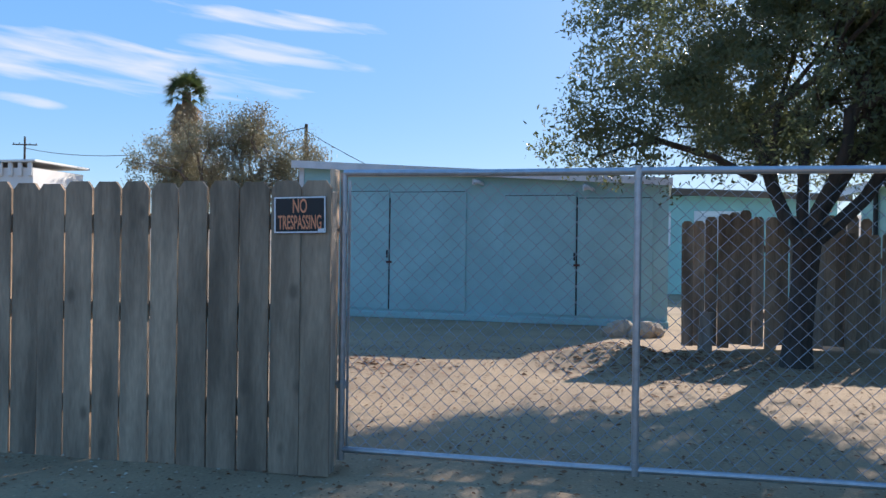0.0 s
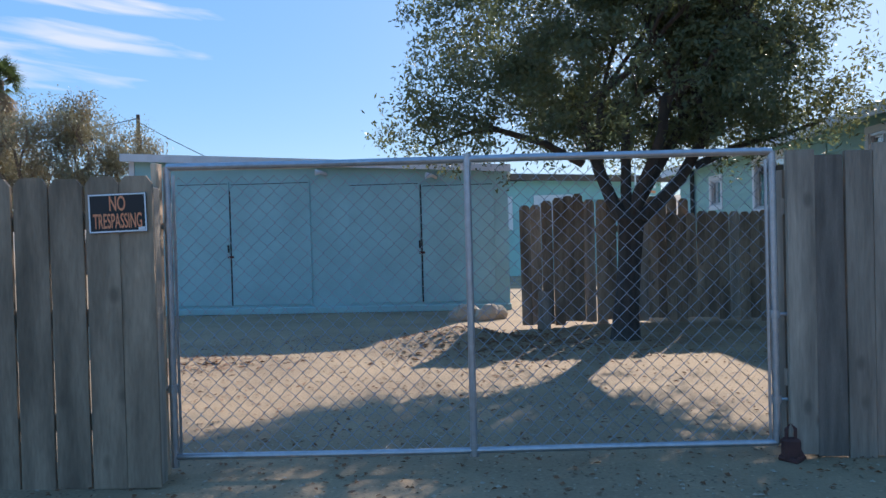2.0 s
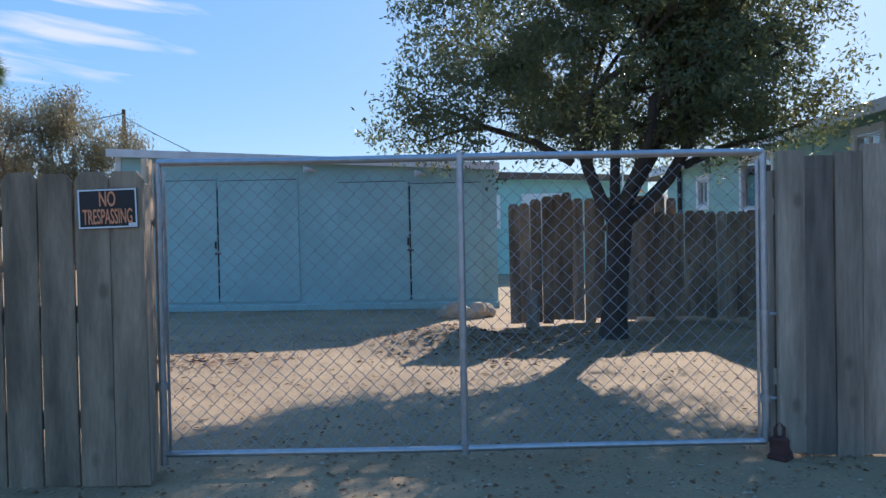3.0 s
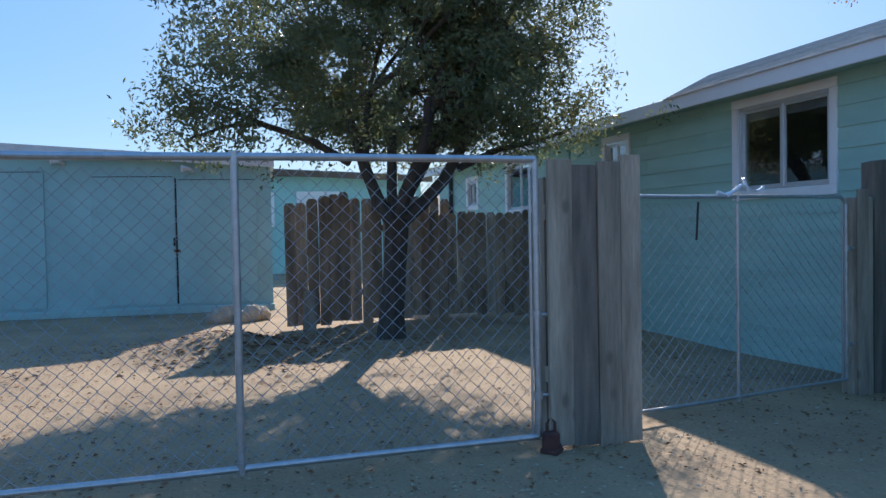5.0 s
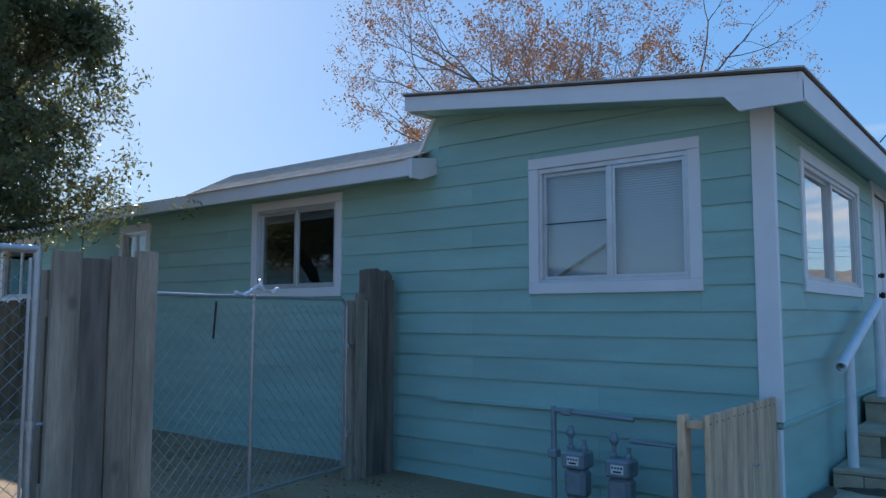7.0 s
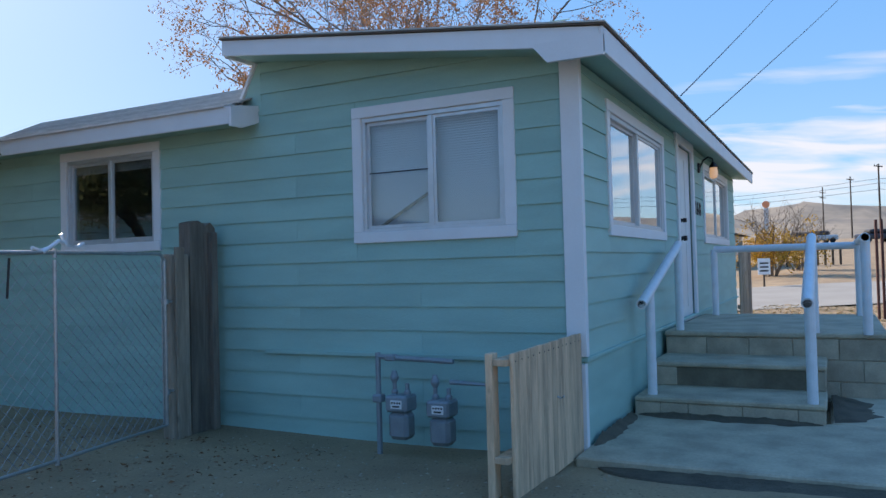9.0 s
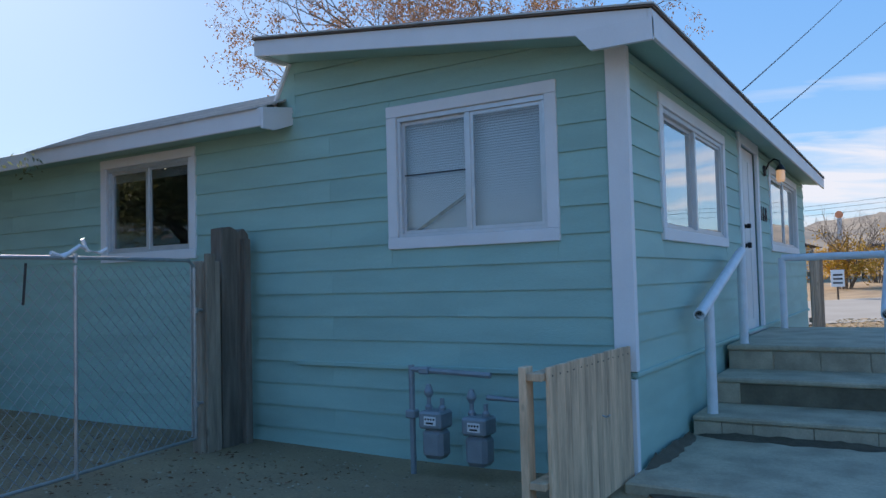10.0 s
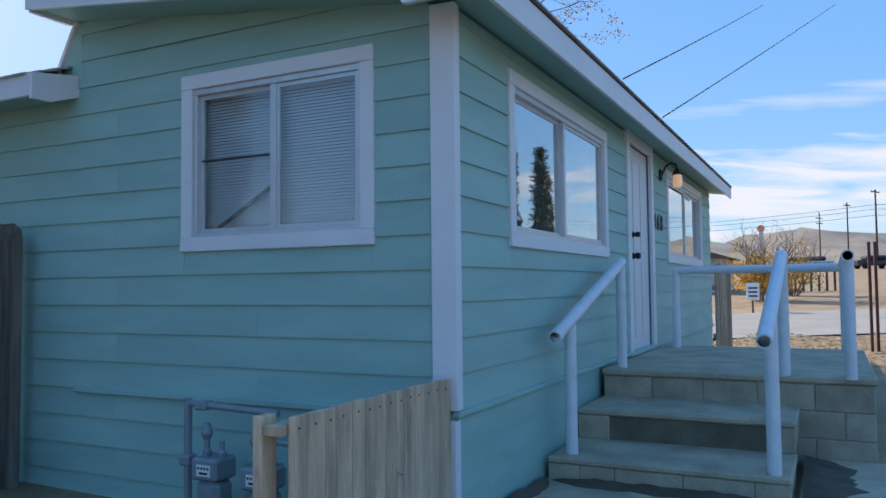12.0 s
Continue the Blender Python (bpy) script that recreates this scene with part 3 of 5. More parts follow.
def build_roofs():
    # front block: one slope that falls to the street
    r = tagged(new("roof_front"), "low sloped roof with white fascia over the front rooms", "roof", kind="structure")
    y0, y1, x0, x1 = 2.76, 6.12, 9.10, 19.62
    z0, z1 = front_roof_z(y0), front_roof_z(y1)
    part("roof_deck", extrude_poly([(x0 + 0.03, y0 + 0.03, z0 + 0.10), (x1, y0 + 0.03, z0 + 0.10), (x1, y1, z1 + 0.10), (x0 + 0.03, y1, z1 + 0.10)], (0, 0, 0.045)), SHINGLE, r)
    part("soffit", extrude_poly([(x0 + 0.03, y0 + 0.03, z0 + 0.02), (x1, y0 + 0.03, z0 + 0.02), (x1, y1, z1 + 0.02), (x0 + 0.03, y1, z1 + 0.02)], (0, 0, 0.03)), TEAL, r, "teal painted soffit")
    part("fascia", boxm(x0, x1, y0, y0 + 0.028, z0 - 0.045, z0 + 0.13, 0.004), WHITE, r, "white painted fascia board")
    part("fascia", extrude_poly([(x0, y0 + 0.029, z0 - 0.012), (x0, y1, z1 - 0.005), (x0, y1, z1 + 0.125), (x0, y0 + 0.029, z0 + 0.13)], (0.028, 0, 0)), WHITE, r, "white painted fascia board")
    part("eave_return", extrude_poly([(x0 - 0.004, y0 + 0.0, z0 - 0.065), (x0 - 0.004, y0 + 0.40, z0 - 0.065), (x0 - 0.004, y0 + 0.52, z0 + 0.075), (x0 - 0.004, y0 + 0.0, z0 + 0.075)], (0.033, 0, 0)), WHITE, r)
    part("drip_edge", extrude_poly([(x0 - 0.02, y0 - 0.012, z0 + 0.132), (x1, y0 - 0.012, z0 + 0.132), (x1, y1 + 0.02, z1 + 0.132), (x0 - 0.02, y1 + 0.02, z1 + 0.132)], (0, 0, 0.008)), ROOF_BROWN, r)
    part("shingles", extrude_poly([(x0 - 0.02, y0 - 0.018, z0 + 0.147), (x1, y0 - 0.018, z0 + 0.147), (x1, y1 + 0.02, z1 + 0.147), (x0 - 0.02, y1 + 0.02, z1 + 0.147)], (0, 0, 0.012)), SHINGLE, r)
    part("rear_soffit", boxm(x0 + 0.03, x1, y1 - 0.03, y1, z1 - 0.02, z1 + 0.12), WHITE, r)
    part("rear_wall", boxm(WX - 0.004, 19.2, 5.99, 6.09, 2.78, z1 + 0.0), TEAL, r)
    part("rear_trim", extrude_poly([(WX - 0.04, 6.24, 2.84), (WX - 0.04, 6.27, 2.84), (WX - 0.04, 6.06, z1 - 0.01), (WX - 0.04, 6.03, z1 - 0.01)], (0.06, 0, 0)), WHITE, r)
    part("rear_cheek", extrude_poly([(WX - 0.012, 6.0, 2.80), (WX - 0.012, 6.25, 2.80), (WX - 0.012, 6.04, z1 - 0.01), (WX - 0.012, 6.0, z1 - 0.01)], (0.09, 0, 0)), TEAL, r)
    # low wings with the eave along the side wall
    for nm, ya, yb, ez, rz, rx, hip in (("roof_wing", 6.1, 12.6, 2.62, 3.42, 10.9, 1.0), ("roof_rear", 12.75, 20.0, 2.60, 3.3, 12.2, 0.0)):
        w = tagged(new(nm), "shallow grey shingle roof with white fascia", "roof", kind="structure")
        ex = 9.10
        slope = (rz - ez - 0.12) / (rx - ex)
        # overlapping courses
        k, n = 0, 16
        for k in range(n):
            xa, xb = ex - 0.02 + (rx - ex) * k / n, ex - 0.02 + (rx - ex) * (k + 1) / n + 0.03
            za, zb = ez + 0.155 + slope * (xa - ex) + 0.012, ez + 0.155 + slope * (xb - ex)
            ye0, ye1 = (9.5 + 0.85 * (xa - ex), 9.5 + 0.85 * (xb - ex)) if hip else (yb + 0.02, yb + 0.02)
            part("shingle_course", extrude_poly([(xa, ya, za), (xb, ya, zb), (xb, ye1, zb), (xa, ye0, za)], (0, 0, -0.012)), SHINGLE, w)
        part("roof_back", extrude_poly([(rx, ya, rz + 0.02), (19.3, ya, 2.85), (19.3, yb, 2.85), (rx, 11.0 if hip else yb, rz + 0.02)], (0, 0, -0.03)), SHINGLE, w)
        part("fascia", boxm(ex, ex + 0.028, ya - 0.04, yb, ez, ez + 0.155, 0.004), WHITE, w, "white painted fascia board")
        part("soffit", boxm(ex + 0.03, WX + 0.13, ya - 0.03, yb, ez + 0.045, ez + 0.07), TEAL, w)
        part("eave_return", extrude_poly([(ex, ya - 0.07, ez - 0.02), (ex + 0.14, ya - 0.07, ez - 0.02), (WX + 0.02, ya - 0.07, ez + 0.07), (WX + 0.02, ya - 0.07, ez + 0.22), (ex, ya - 0.07, ez + 0.155)], (0, 0.03, 0)), WHITE, w)
        if hip:
            part("flat_deck", boxm(ex + 0.03, 19.3, 9.3, yb, ez + 0.135, ez + 0.15), SHINGLE, w)
            continue
        part("end_gable", extrude_poly([(ex + 0.1, yb - 0.03, ez + 0.06), (rx, yb - 0.03, ez + 0.06), (rx, yb - 0.03, rz - 0.05)], (0, 0.02, 0)), TEAL, w)


build_house_walls()
build_roofs()
win_a, ra = window("window_1", side, *SIDE_OPEN[0], "white trimmed sliding window with closed white blinds")
part("mid_bar", wbox(side, (ra[0] + ra[1]) / 2 + 0.03, ra[1] - 0.06, -0.006, 0.002, 2.118, 2.128), BLACK, win_a)
stick = boxm(-0.34, 0.34, -0.008, 0.008, -0.012, 0.012, 0.003, pose(WX + 0.055, 4.60, 1.79, 0, 0, 90) @ pose(0, 0, 0, 0, 29, 0))
part("security_stick", stick, WOOD_DARK, win_a, "wooden stick wedged behind the sash")
window("window_2", side, *SIDE_OPEN[1], "white trimmed sliding window into a dark room", "dark")
window("window_3", side, *SIDE_OPEN[2], "small white trimmed window near the eave", "blinds")
window("window_4", side, *SIDE_OPEN[3], "white trimmed sliding window in the rear wing", "dark")
window("window_5", side, *SIDE_OPEN[4], "small white trimmed window in the rear wing", "dark")
win_f, rf = window("window_6", front, *FRONT_OPEN[0], "white trimmed front sliding window reflecting the sky", "half", flip=True)
bm = bmesh.new()
for k in range(9):
    u = rf[1] - 0.34 + 0.034 * k
    tube(bm, [front(u + 0.03 * (k - 4) / 4, -0.13 - 0.01 * (k % 2), rf[3] - 0.03), front(u - 0.008 * (k - 4), -0.13, 2.05), front(u, -0.135, rf[2] + 0.02)], [0.021, 0.017, 0.022], 7)
part("curtain", bm, CURTAIN, win_f, "beige curtain gathered to one side", smooth=True)
window("window_7", front, *FRONT_OPEN[2], "white trimmed front window beside the porch lamp", "blinds")


def build_door():
    u0, u1, z0, z1 = FRONT_OPEN[1]
    e = tagged(new("door_1"), "white panelled front door standing slightly ajar", "door", kind="structure")
    part("door_casing", wbox(front, u0, u0 + 0.12, 0.0, 0.038, z0, z1, 0.004), WHITE, e)
    part("door_casing", wbox(front, u1 - 0.12, u1, 0.0, 0.038, z0, z1, 0.004), WHITE, e)
    part("door_casing", wbox(front, u0 + 0.121, u1 - 0.121, 0.0, 0.038, z1 - 0.12, z1, 0.004), WHITE, e)
    leaf = part("door_leaf", wbox(front, u0 + 0.30, u1 - 0.125, -0.06, -0.015, z0 + 0.02, z1 - 0.125, 0.003), DOOR_WHITE, e)
    for a, b in ((0.1, 0.85), (1.0, 1.9)):
        for c, d in ((u0 + 0.40, u0 + 0.66), (u0 + 0.74, u1 - 0.20)):
            part("door_panel", wbox(front, c, d, -0.016, -0.008, z0 + a + 0.05, z0 + b + 0.1, 0.006), DOOR_WHITE, leaf)
    part("threshold", wbox(front, u0 + 0.12, u1 - 0.12, -0.1, 0.05, z0, z0 + 0.02, 0.003), STEEL, e)
    # black sheet that paints the shade in the gap of the ajar door
    part("back_shade", wbox(front, u0 + 0.1, u1 - 0.1, -0.12, -0.09, z0, z1 - 0.1), BLACK, e)
    for z, r in ((z0 + 1.0, 0.036), (z0 + 1.22, 0.030)):
        k = bmesh.new()
        p = front(u0 + 0.37, -0.012, z)
        tube(k, [p, p + Vector((0, -0.03, 0)), p + Vector((0, -0.035, 0)), p + Vector((0, -0.075, 0))], [r * 1.1, r * 0.5, r, r * 0.85], 10)
        part("door_knob", k, BLACK, e, "black door knob")


build_door()


def build_porch_lamp():
    e = thing("wall_lamp", "black bracket porch lamp with lit frosted glass shade", "lamp", m=pose(15.05, FY - 0.02, 2.60))
    part("backplate", tube(bmesh.new(), [(0, 0, 0), (0, -0.025, 0)], [0.075, 0.06], 14), BLACK, e)
    part("arm", tube(bmesh.new(), [(0, -0.02, 0), (0, -0.07, 0.10), (0, -0.13, 0.14), (0, -0.19, 0.11), (0, -0.20, 0.05)], 0.012, 8), BLACK, e)
    part("socket", tube(bmesh.new(), [(0, -0.20, 0.06), (0, -0.20, 0.02), (0, -0.20, -0.01)], [0.025, 0.05, 0.062], 12), BLACK, e)
    part("shade", tube(bmesh.new(), [(0, -0.20, -0.011), (0, -0.20, -0.07), (0, -0.20, -0.14), (0, -0.20, -0.16)], [0.048, 0.055, 0.052, 0.035], 14), lampglass, e, "lit frosted glass jar shade")
    n = thing("house_number", "black house number on the wall beside the door", "number", m=pose(14.86, FY - 0.026, 2.02))
    for k, digit in enumerate("468"):
        letters(digit, 0.25, BLACK, n, pose(-0.19 + 0.19 * k, 0, 0, 90, 0, 0), "lettering", 0.004, 1.0)


build_porch_lamp()


# ---------------------------------------------------------------- porch steps and rails
def build_steps():
    slab = tagged(part("walkway_slab", boxm(9.15, 10.86, -3.5, 3.06, -0.16, 0.0, 0.012), CONCRETE), "stained concrete walkway slab before the steps", "slab", kind="structure")
    e = thing("porch_steps", "grey concrete block steps up to the porch landing", "steps")
    yl, yr = 3.03, 1.53
    tops = [(10.80, 11.56, 0.155), (11.50, 12.30, 0.375)]
    for i, (xa, xb, z) in enumerate(tops):
        part("tread", boxm(xa - 0.015, xb, yr - 0.01, yl, z - 0.045, z, 0.012), CONCRETE, e)
        cuts = (0.0, 0.2, 0.62, 1.05, 1.28, 1.5) if i == 0 else (0.0, 0.16, 1.26, 1.5)
        for k, (ca, cb) in enumerate(zip(cuts, cuts[1:])):
            # the upper riser's middle block sits back and is darker than its neighbours
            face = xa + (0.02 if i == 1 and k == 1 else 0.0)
            part("block", boxm(face, xb - 0.005, yr + ca + 0.002, yr + cb - 0.002, z - 0.22, z - 0.046, 0.006), CONCRETE_DARK if i == 1 and k == 1 else BLOCK, e)
        part("mortar_bed", boxm(xa + 0.008, xb - 0.01, yr + 0.006, yl - 0.006, z - 0.22, z - 0.05), CONCRETE_DARK, e)
    land = thing("porch_landing", "grey concrete block porch landing before the door", "landing")
    x0, x1, ya, yb, z = 12.22, 14.95, 1.02, 3.03, 0.60
    part("top_slab", boxm(x0 - 0.02, x1 + 0.02, ya - 0.02, yb, z - 0.05, z, 0.012), CONCRETE, land)
    part("core", boxm(x0 + 0.012, x1 - 0.012, ya + 0.012, yb - 0.01, -0.12, z - 0.051), BLOCK, land)
    for r in range(3):
        zz = z - 0.052 - 0.205 * r
        off = 0.2 if r % 2 else 0.0
        y = ya
        while y < yb - 0.02:
            y2 = min(yb, y + (0.40 if y > ya or not off else 0.2))
            part("block", boxm(x0, x0 + 0.012, y + 0.004, y2 - 0.004, zz - 0.2, zz - 0.004, 0.004), BLOCK, land)
            y = y2
        x = x0
        while x < x1 - 0.02:
            x2 = min(x1, x + (0.40 if x > x0 or not off else 0.2))
            part("block", boxm(x + 0.004, x2 - 0.004, ya, ya + 0.012, zz - 0.2, zz - 0.004, 0.004), BLOCK, land)
            x = x2


def open_pipe(name, pts, r, parent):
    ob = part(name, tube(bmesh.new(), pts, r, 16), PIPE_WHITE, parent, smooth=False)
    return ob


# Dark disc on the capped end paints the shade inside a hollow pipe.
def bore_shade(p, d, r, parent):
    p, d = Vector(p), Vector(d).normalized()
    part("pipe_mouth", tube(bmesh.new(), [p, p - d * 0.003], r, 14), PIPE_SHADE, parent)


def build_rails():
    R = 0.044
    l = thing("handrail", "white painted steel pipe handrail beside the house wall", "handrail", "porch handrails")
    a, b = Vector((10.60, 2.90, 0.965)), Vector((12.42, 2.90, 1.50))
    open_pipe("rail", [a, b], R, l)
    bore_shade(a, a - b, R * 0.78, l)
    open_pipe("post", [(10.93, 2.90, 0.15), (10.93, 2.90, 1.04)], R * 0.95, l)
    open_pipe("post", [(12.38, 2.90, 0.59), (12.38, 2.90, 1.47)], R * 0.95, l)
    r = thing("handrail", "white painted steel pipe handrail on the outer side of the steps", "handrail", "porch handrails")
    a, b = Vector((10.36, 1.62, 0.985)), Vector((12.25, 1.62, 1.52))
    open_pipe("rail", [a, b], R, r)
    bore_shade(a, a - b, R * 0.78, r)
    open_pipe("post", [(10.86, 1.62, 0.15), (10.86, 1.62, 1.10)], R * 0.95, r)
    open_pipe("post", [(12.25, 1.62, 0.59), (12.25, 1.62, 1.50)], R * 0.95, r)
    f = thing("handrail", "white painted steel pipe railing round the porch landing", "handrail", "porch handrails")
    open_pipe("rail", [(14.66, 2.84, 1.46), (14.66, 1.17, 1.46)], R, f)
    open_pipe("rail", [(12.13, 1.17, 1.50), (14.70, 1.17, 1.50)], R, f)
    bore_shade((12.13, 1.17, 1.50), (-1, 0, 0), R * 0.78, f)
    for x, y, t in ((14.66, 2.84, 1.46), (12.21, 1.17, 1.48), (14.66, 1.17, 1.48)):
        open_pipe("post", [(x, y, 0.59), (x, y, t)], R * 0.95, f)


build_steps()
build_rails()


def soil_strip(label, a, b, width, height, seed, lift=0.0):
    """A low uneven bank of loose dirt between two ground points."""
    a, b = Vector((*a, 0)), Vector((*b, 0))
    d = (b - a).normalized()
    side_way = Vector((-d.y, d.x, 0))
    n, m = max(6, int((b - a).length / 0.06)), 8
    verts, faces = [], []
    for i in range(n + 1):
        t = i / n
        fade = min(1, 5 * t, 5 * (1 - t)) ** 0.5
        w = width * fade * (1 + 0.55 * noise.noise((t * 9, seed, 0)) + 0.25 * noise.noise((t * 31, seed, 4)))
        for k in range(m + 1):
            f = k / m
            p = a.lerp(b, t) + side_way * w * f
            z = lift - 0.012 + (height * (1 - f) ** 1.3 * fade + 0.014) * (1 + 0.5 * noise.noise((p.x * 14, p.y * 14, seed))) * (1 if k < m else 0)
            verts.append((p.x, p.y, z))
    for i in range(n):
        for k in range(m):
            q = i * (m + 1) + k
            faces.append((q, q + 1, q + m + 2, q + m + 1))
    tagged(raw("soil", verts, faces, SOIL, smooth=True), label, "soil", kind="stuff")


tagged(part("side_slab", boxm(10.87, 12.2, 0.92, 1.50, -0.16, 0.002, 0.012), CONCRETE), "pale concrete slab beside the block steps", "slab", kind="structure")
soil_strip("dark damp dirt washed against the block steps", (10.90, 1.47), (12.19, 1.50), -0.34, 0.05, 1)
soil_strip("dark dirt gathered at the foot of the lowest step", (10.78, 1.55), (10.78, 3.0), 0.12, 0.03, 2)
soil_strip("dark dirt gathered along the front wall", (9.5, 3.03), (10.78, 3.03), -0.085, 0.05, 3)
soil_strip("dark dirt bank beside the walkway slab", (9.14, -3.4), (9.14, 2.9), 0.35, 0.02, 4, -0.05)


# ---------------------------------------------------------------- gas meters and their screen
def build_meter(y, z):
    e = thing("gas_meter", "grey gas meter on pipes against the siding", "gas meter", "gas meters", pose(9.10, y, z + 0.03) @ Matrix.Diagonal((0.74, 0.74, 0.78, 1)))
    part("body", boxm(-0.10, 0.10, -0.115, 0.115, -0.24, 0.03, 0.04), METER, e)
    part("housing", boxm(-0.125, 0.115, -0.125, 0.125, 0.032, 0.19, 0.02), METER, e)
    part("index_plate", boxm(-0.130, -0.126, -0.075, 0.055, 0.07, 0.15), SIGN_WHITE, e)
    for k in range(4):
        part("dial", tube(bmesh.new(), [(-0.130, -0.055 + 0.03 * k, 0.125), (-0.133, -0.055 + 0.03 * k, 0.125)], 0.010, 8), BLACK, e)
    part("number_bar", boxm(-0.133, -0.130, -0.05, 0.03, 0.083, 0.098), BLACK, e)
    for s in (-0.075, 0.075):
        part("pipe_union", tube(bmesh.new(), [(0, s, 0.18), (0, s, 0.22), (0, s, 0.24), (0, s, 0.30)], [0.032, 0.038, 0.022, 0.022], 10), METER, e)
    part("regulator", tube(bmesh.new(), [(0, 0.075, 0.30), (0, 0.075, 0.34), (0, 0.075, 0.36), (0, 0.075, 0.42)], [0.022, 0.045, 0.045, 0.022], 12), METER, e)
    return e


build_meter(4.40, 0.19)
build_meter(4.05, 0.17)
gp = thing("gas_pipework", "grey steel gas pipes and valves along the wall", "pipes")
part("manifold", tube(bmesh.new(), [(9.10, 4.60, 0.65), (9.10, 3.95, 0.63)], 0.02, 8), METER, gp)
part("riser", tube(bmesh.new(), [(9.10, 4.60, -0.12), (9.10, 4.60, 0.68)], 0.022, 8), METER, gp)
part("riser", tube(bmesh.new(), [(9.10, 3.66, -0.12), (9.10, 3.66, 0.47), (9.10, 3.98, 0.48)], 0.02, 8), METER, gp)
part("valve", boxm(9.06, 9.14, 4.56, 4.64, 0.30, 0.36, 0.01), METER, gp)
part("valve", boxm(9.06, 9.14, 4.44, 4.52, 0.62, 0.67, 0.01), METER, gp)


def build_screen():
    """Low board screen in front of the meters."""
    e = thing("board_screen", "low screen of raw pine boards shielding the gas meters", "fence")
    x, k = 8.10, 0
    rnd = random.Random(4)
    while x < 9.40:
        w = rnd.choice((0.07, 0.09, 0.10, 0.12))
        w = min(w, 9.42 - x)
        top = 0.825 + rnd.uniform(-0.003, 0.003)
        part("board", boxm(x + 0.001, x + w - 0.0015, 3.075, 3.097, -0.03, top, 0.003), WOOD_NEW, e)
        part("nail_head", boxm(x + w * 0.4, x + w * 0.4 + 0.008, 3.072, 3.076, top - 0.05, top - 0.042), BLACK, e)
        x += w
    part("top_rail", boxm(8.06, 9.41, 3.098, 3.186, 0.755, 0.795, 0.004), WOOD_NEW, e)
    part("low_rail", boxm(8.06, 9.41, 3.098, 3.186, 0.20, 0.24, 0.004), WOOD_NEW, e)
    part("post", boxm(8.06, 8.15, 3.188, 3.232, -0.05, 0.825, 0.004), WOOD_NEW, e)
    part("bent_nail", tube(bmesh.new(), [(8.86, 3.076, 0.46), (8.86, 3.05, 0.45), (8.83, 3.02, 0.47)], 0.005, 6), STEEL, e)


build_screen()


# ---------------------------------------------------------------- yard fences
def picket(x0, x1, y, z0, z1, ears, thick=0.02, lean=0.0):
    """One board, with clipped corners when ears is set."""
    c = min(0.032, (x1 - x0) * 0.25) if ears else 0.004
    pts = [(x0, y, z0), (x1, y, z0), (x1 + lean, y, z1 - c * 1.3), (x1 - c + lean, y, z1), (x0 + c + lean, y, z1), (x0 + lean, y, z1 - c * 1.3)]
    return extrude_poly(pts, (0, thick, 0))


def build_left_fence():
    e = thing("picket_fence", "dark weathered dog-ear board fence beside the gate", "fence")
    rnd = random.Random(11)
    x = 2.425
    while x > -7.0:
        w = rnd.uniform(0.170, 0.178)
        z1 = 1.63 + rnd.uniform(-0.010, 0.008) + 0.002 * x
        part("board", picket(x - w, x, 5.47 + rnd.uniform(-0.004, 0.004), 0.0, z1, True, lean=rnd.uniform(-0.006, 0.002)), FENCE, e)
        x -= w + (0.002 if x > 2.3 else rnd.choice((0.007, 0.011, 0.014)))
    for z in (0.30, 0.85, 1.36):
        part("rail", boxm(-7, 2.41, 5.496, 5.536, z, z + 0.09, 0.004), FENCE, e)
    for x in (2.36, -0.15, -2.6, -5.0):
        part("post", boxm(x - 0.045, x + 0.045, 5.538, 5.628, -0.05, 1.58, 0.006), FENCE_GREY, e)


def build_sign():
    e = thing("warning_sign", "black sign with orange NO TRESPASSING letters on the fence", "sign", m=pose(2.246, 5.460, 1.443, 0, -1.2, 0) @ Matrix.Diagonal((0.885, 1, 0.87, 1)))
    part("panel", boxm(-0.172, 0.172, -0.002, 0.002, -0.117, 0.117, 0.001), BLACK, e)
    bm = bmesh.new()
    for q in ((-0.170, 0.170, 0.106, 0.115), (-0.170, 0.170, -0.115, -0.106), (-0.170, -0.162, -0.106, 0.106), (0.162, 0.170, -0.106, 0.106)):
        box(bm, q[0], q[1], -0.0045, -0.002, q[2], q[3])
    part("border", bm, SIGN_WHITE, e)
    letters("NO", 0.125, ORANGE, e, pose(0, -0.0035, 0.052, 90, 0, 0), "lettering", 0.001, 0.5)
    letters("TRESPASSING", 0.125, ORANGE, e, pose(0, -0.0035, -0.052, 90, 0, 0), "lettering", 0.001, 0.385)
    part("corner_print", boxm(0.12, 0.16, -0.0045, -0.002, -0.108, -0.088), SIGN_WHITE, e)


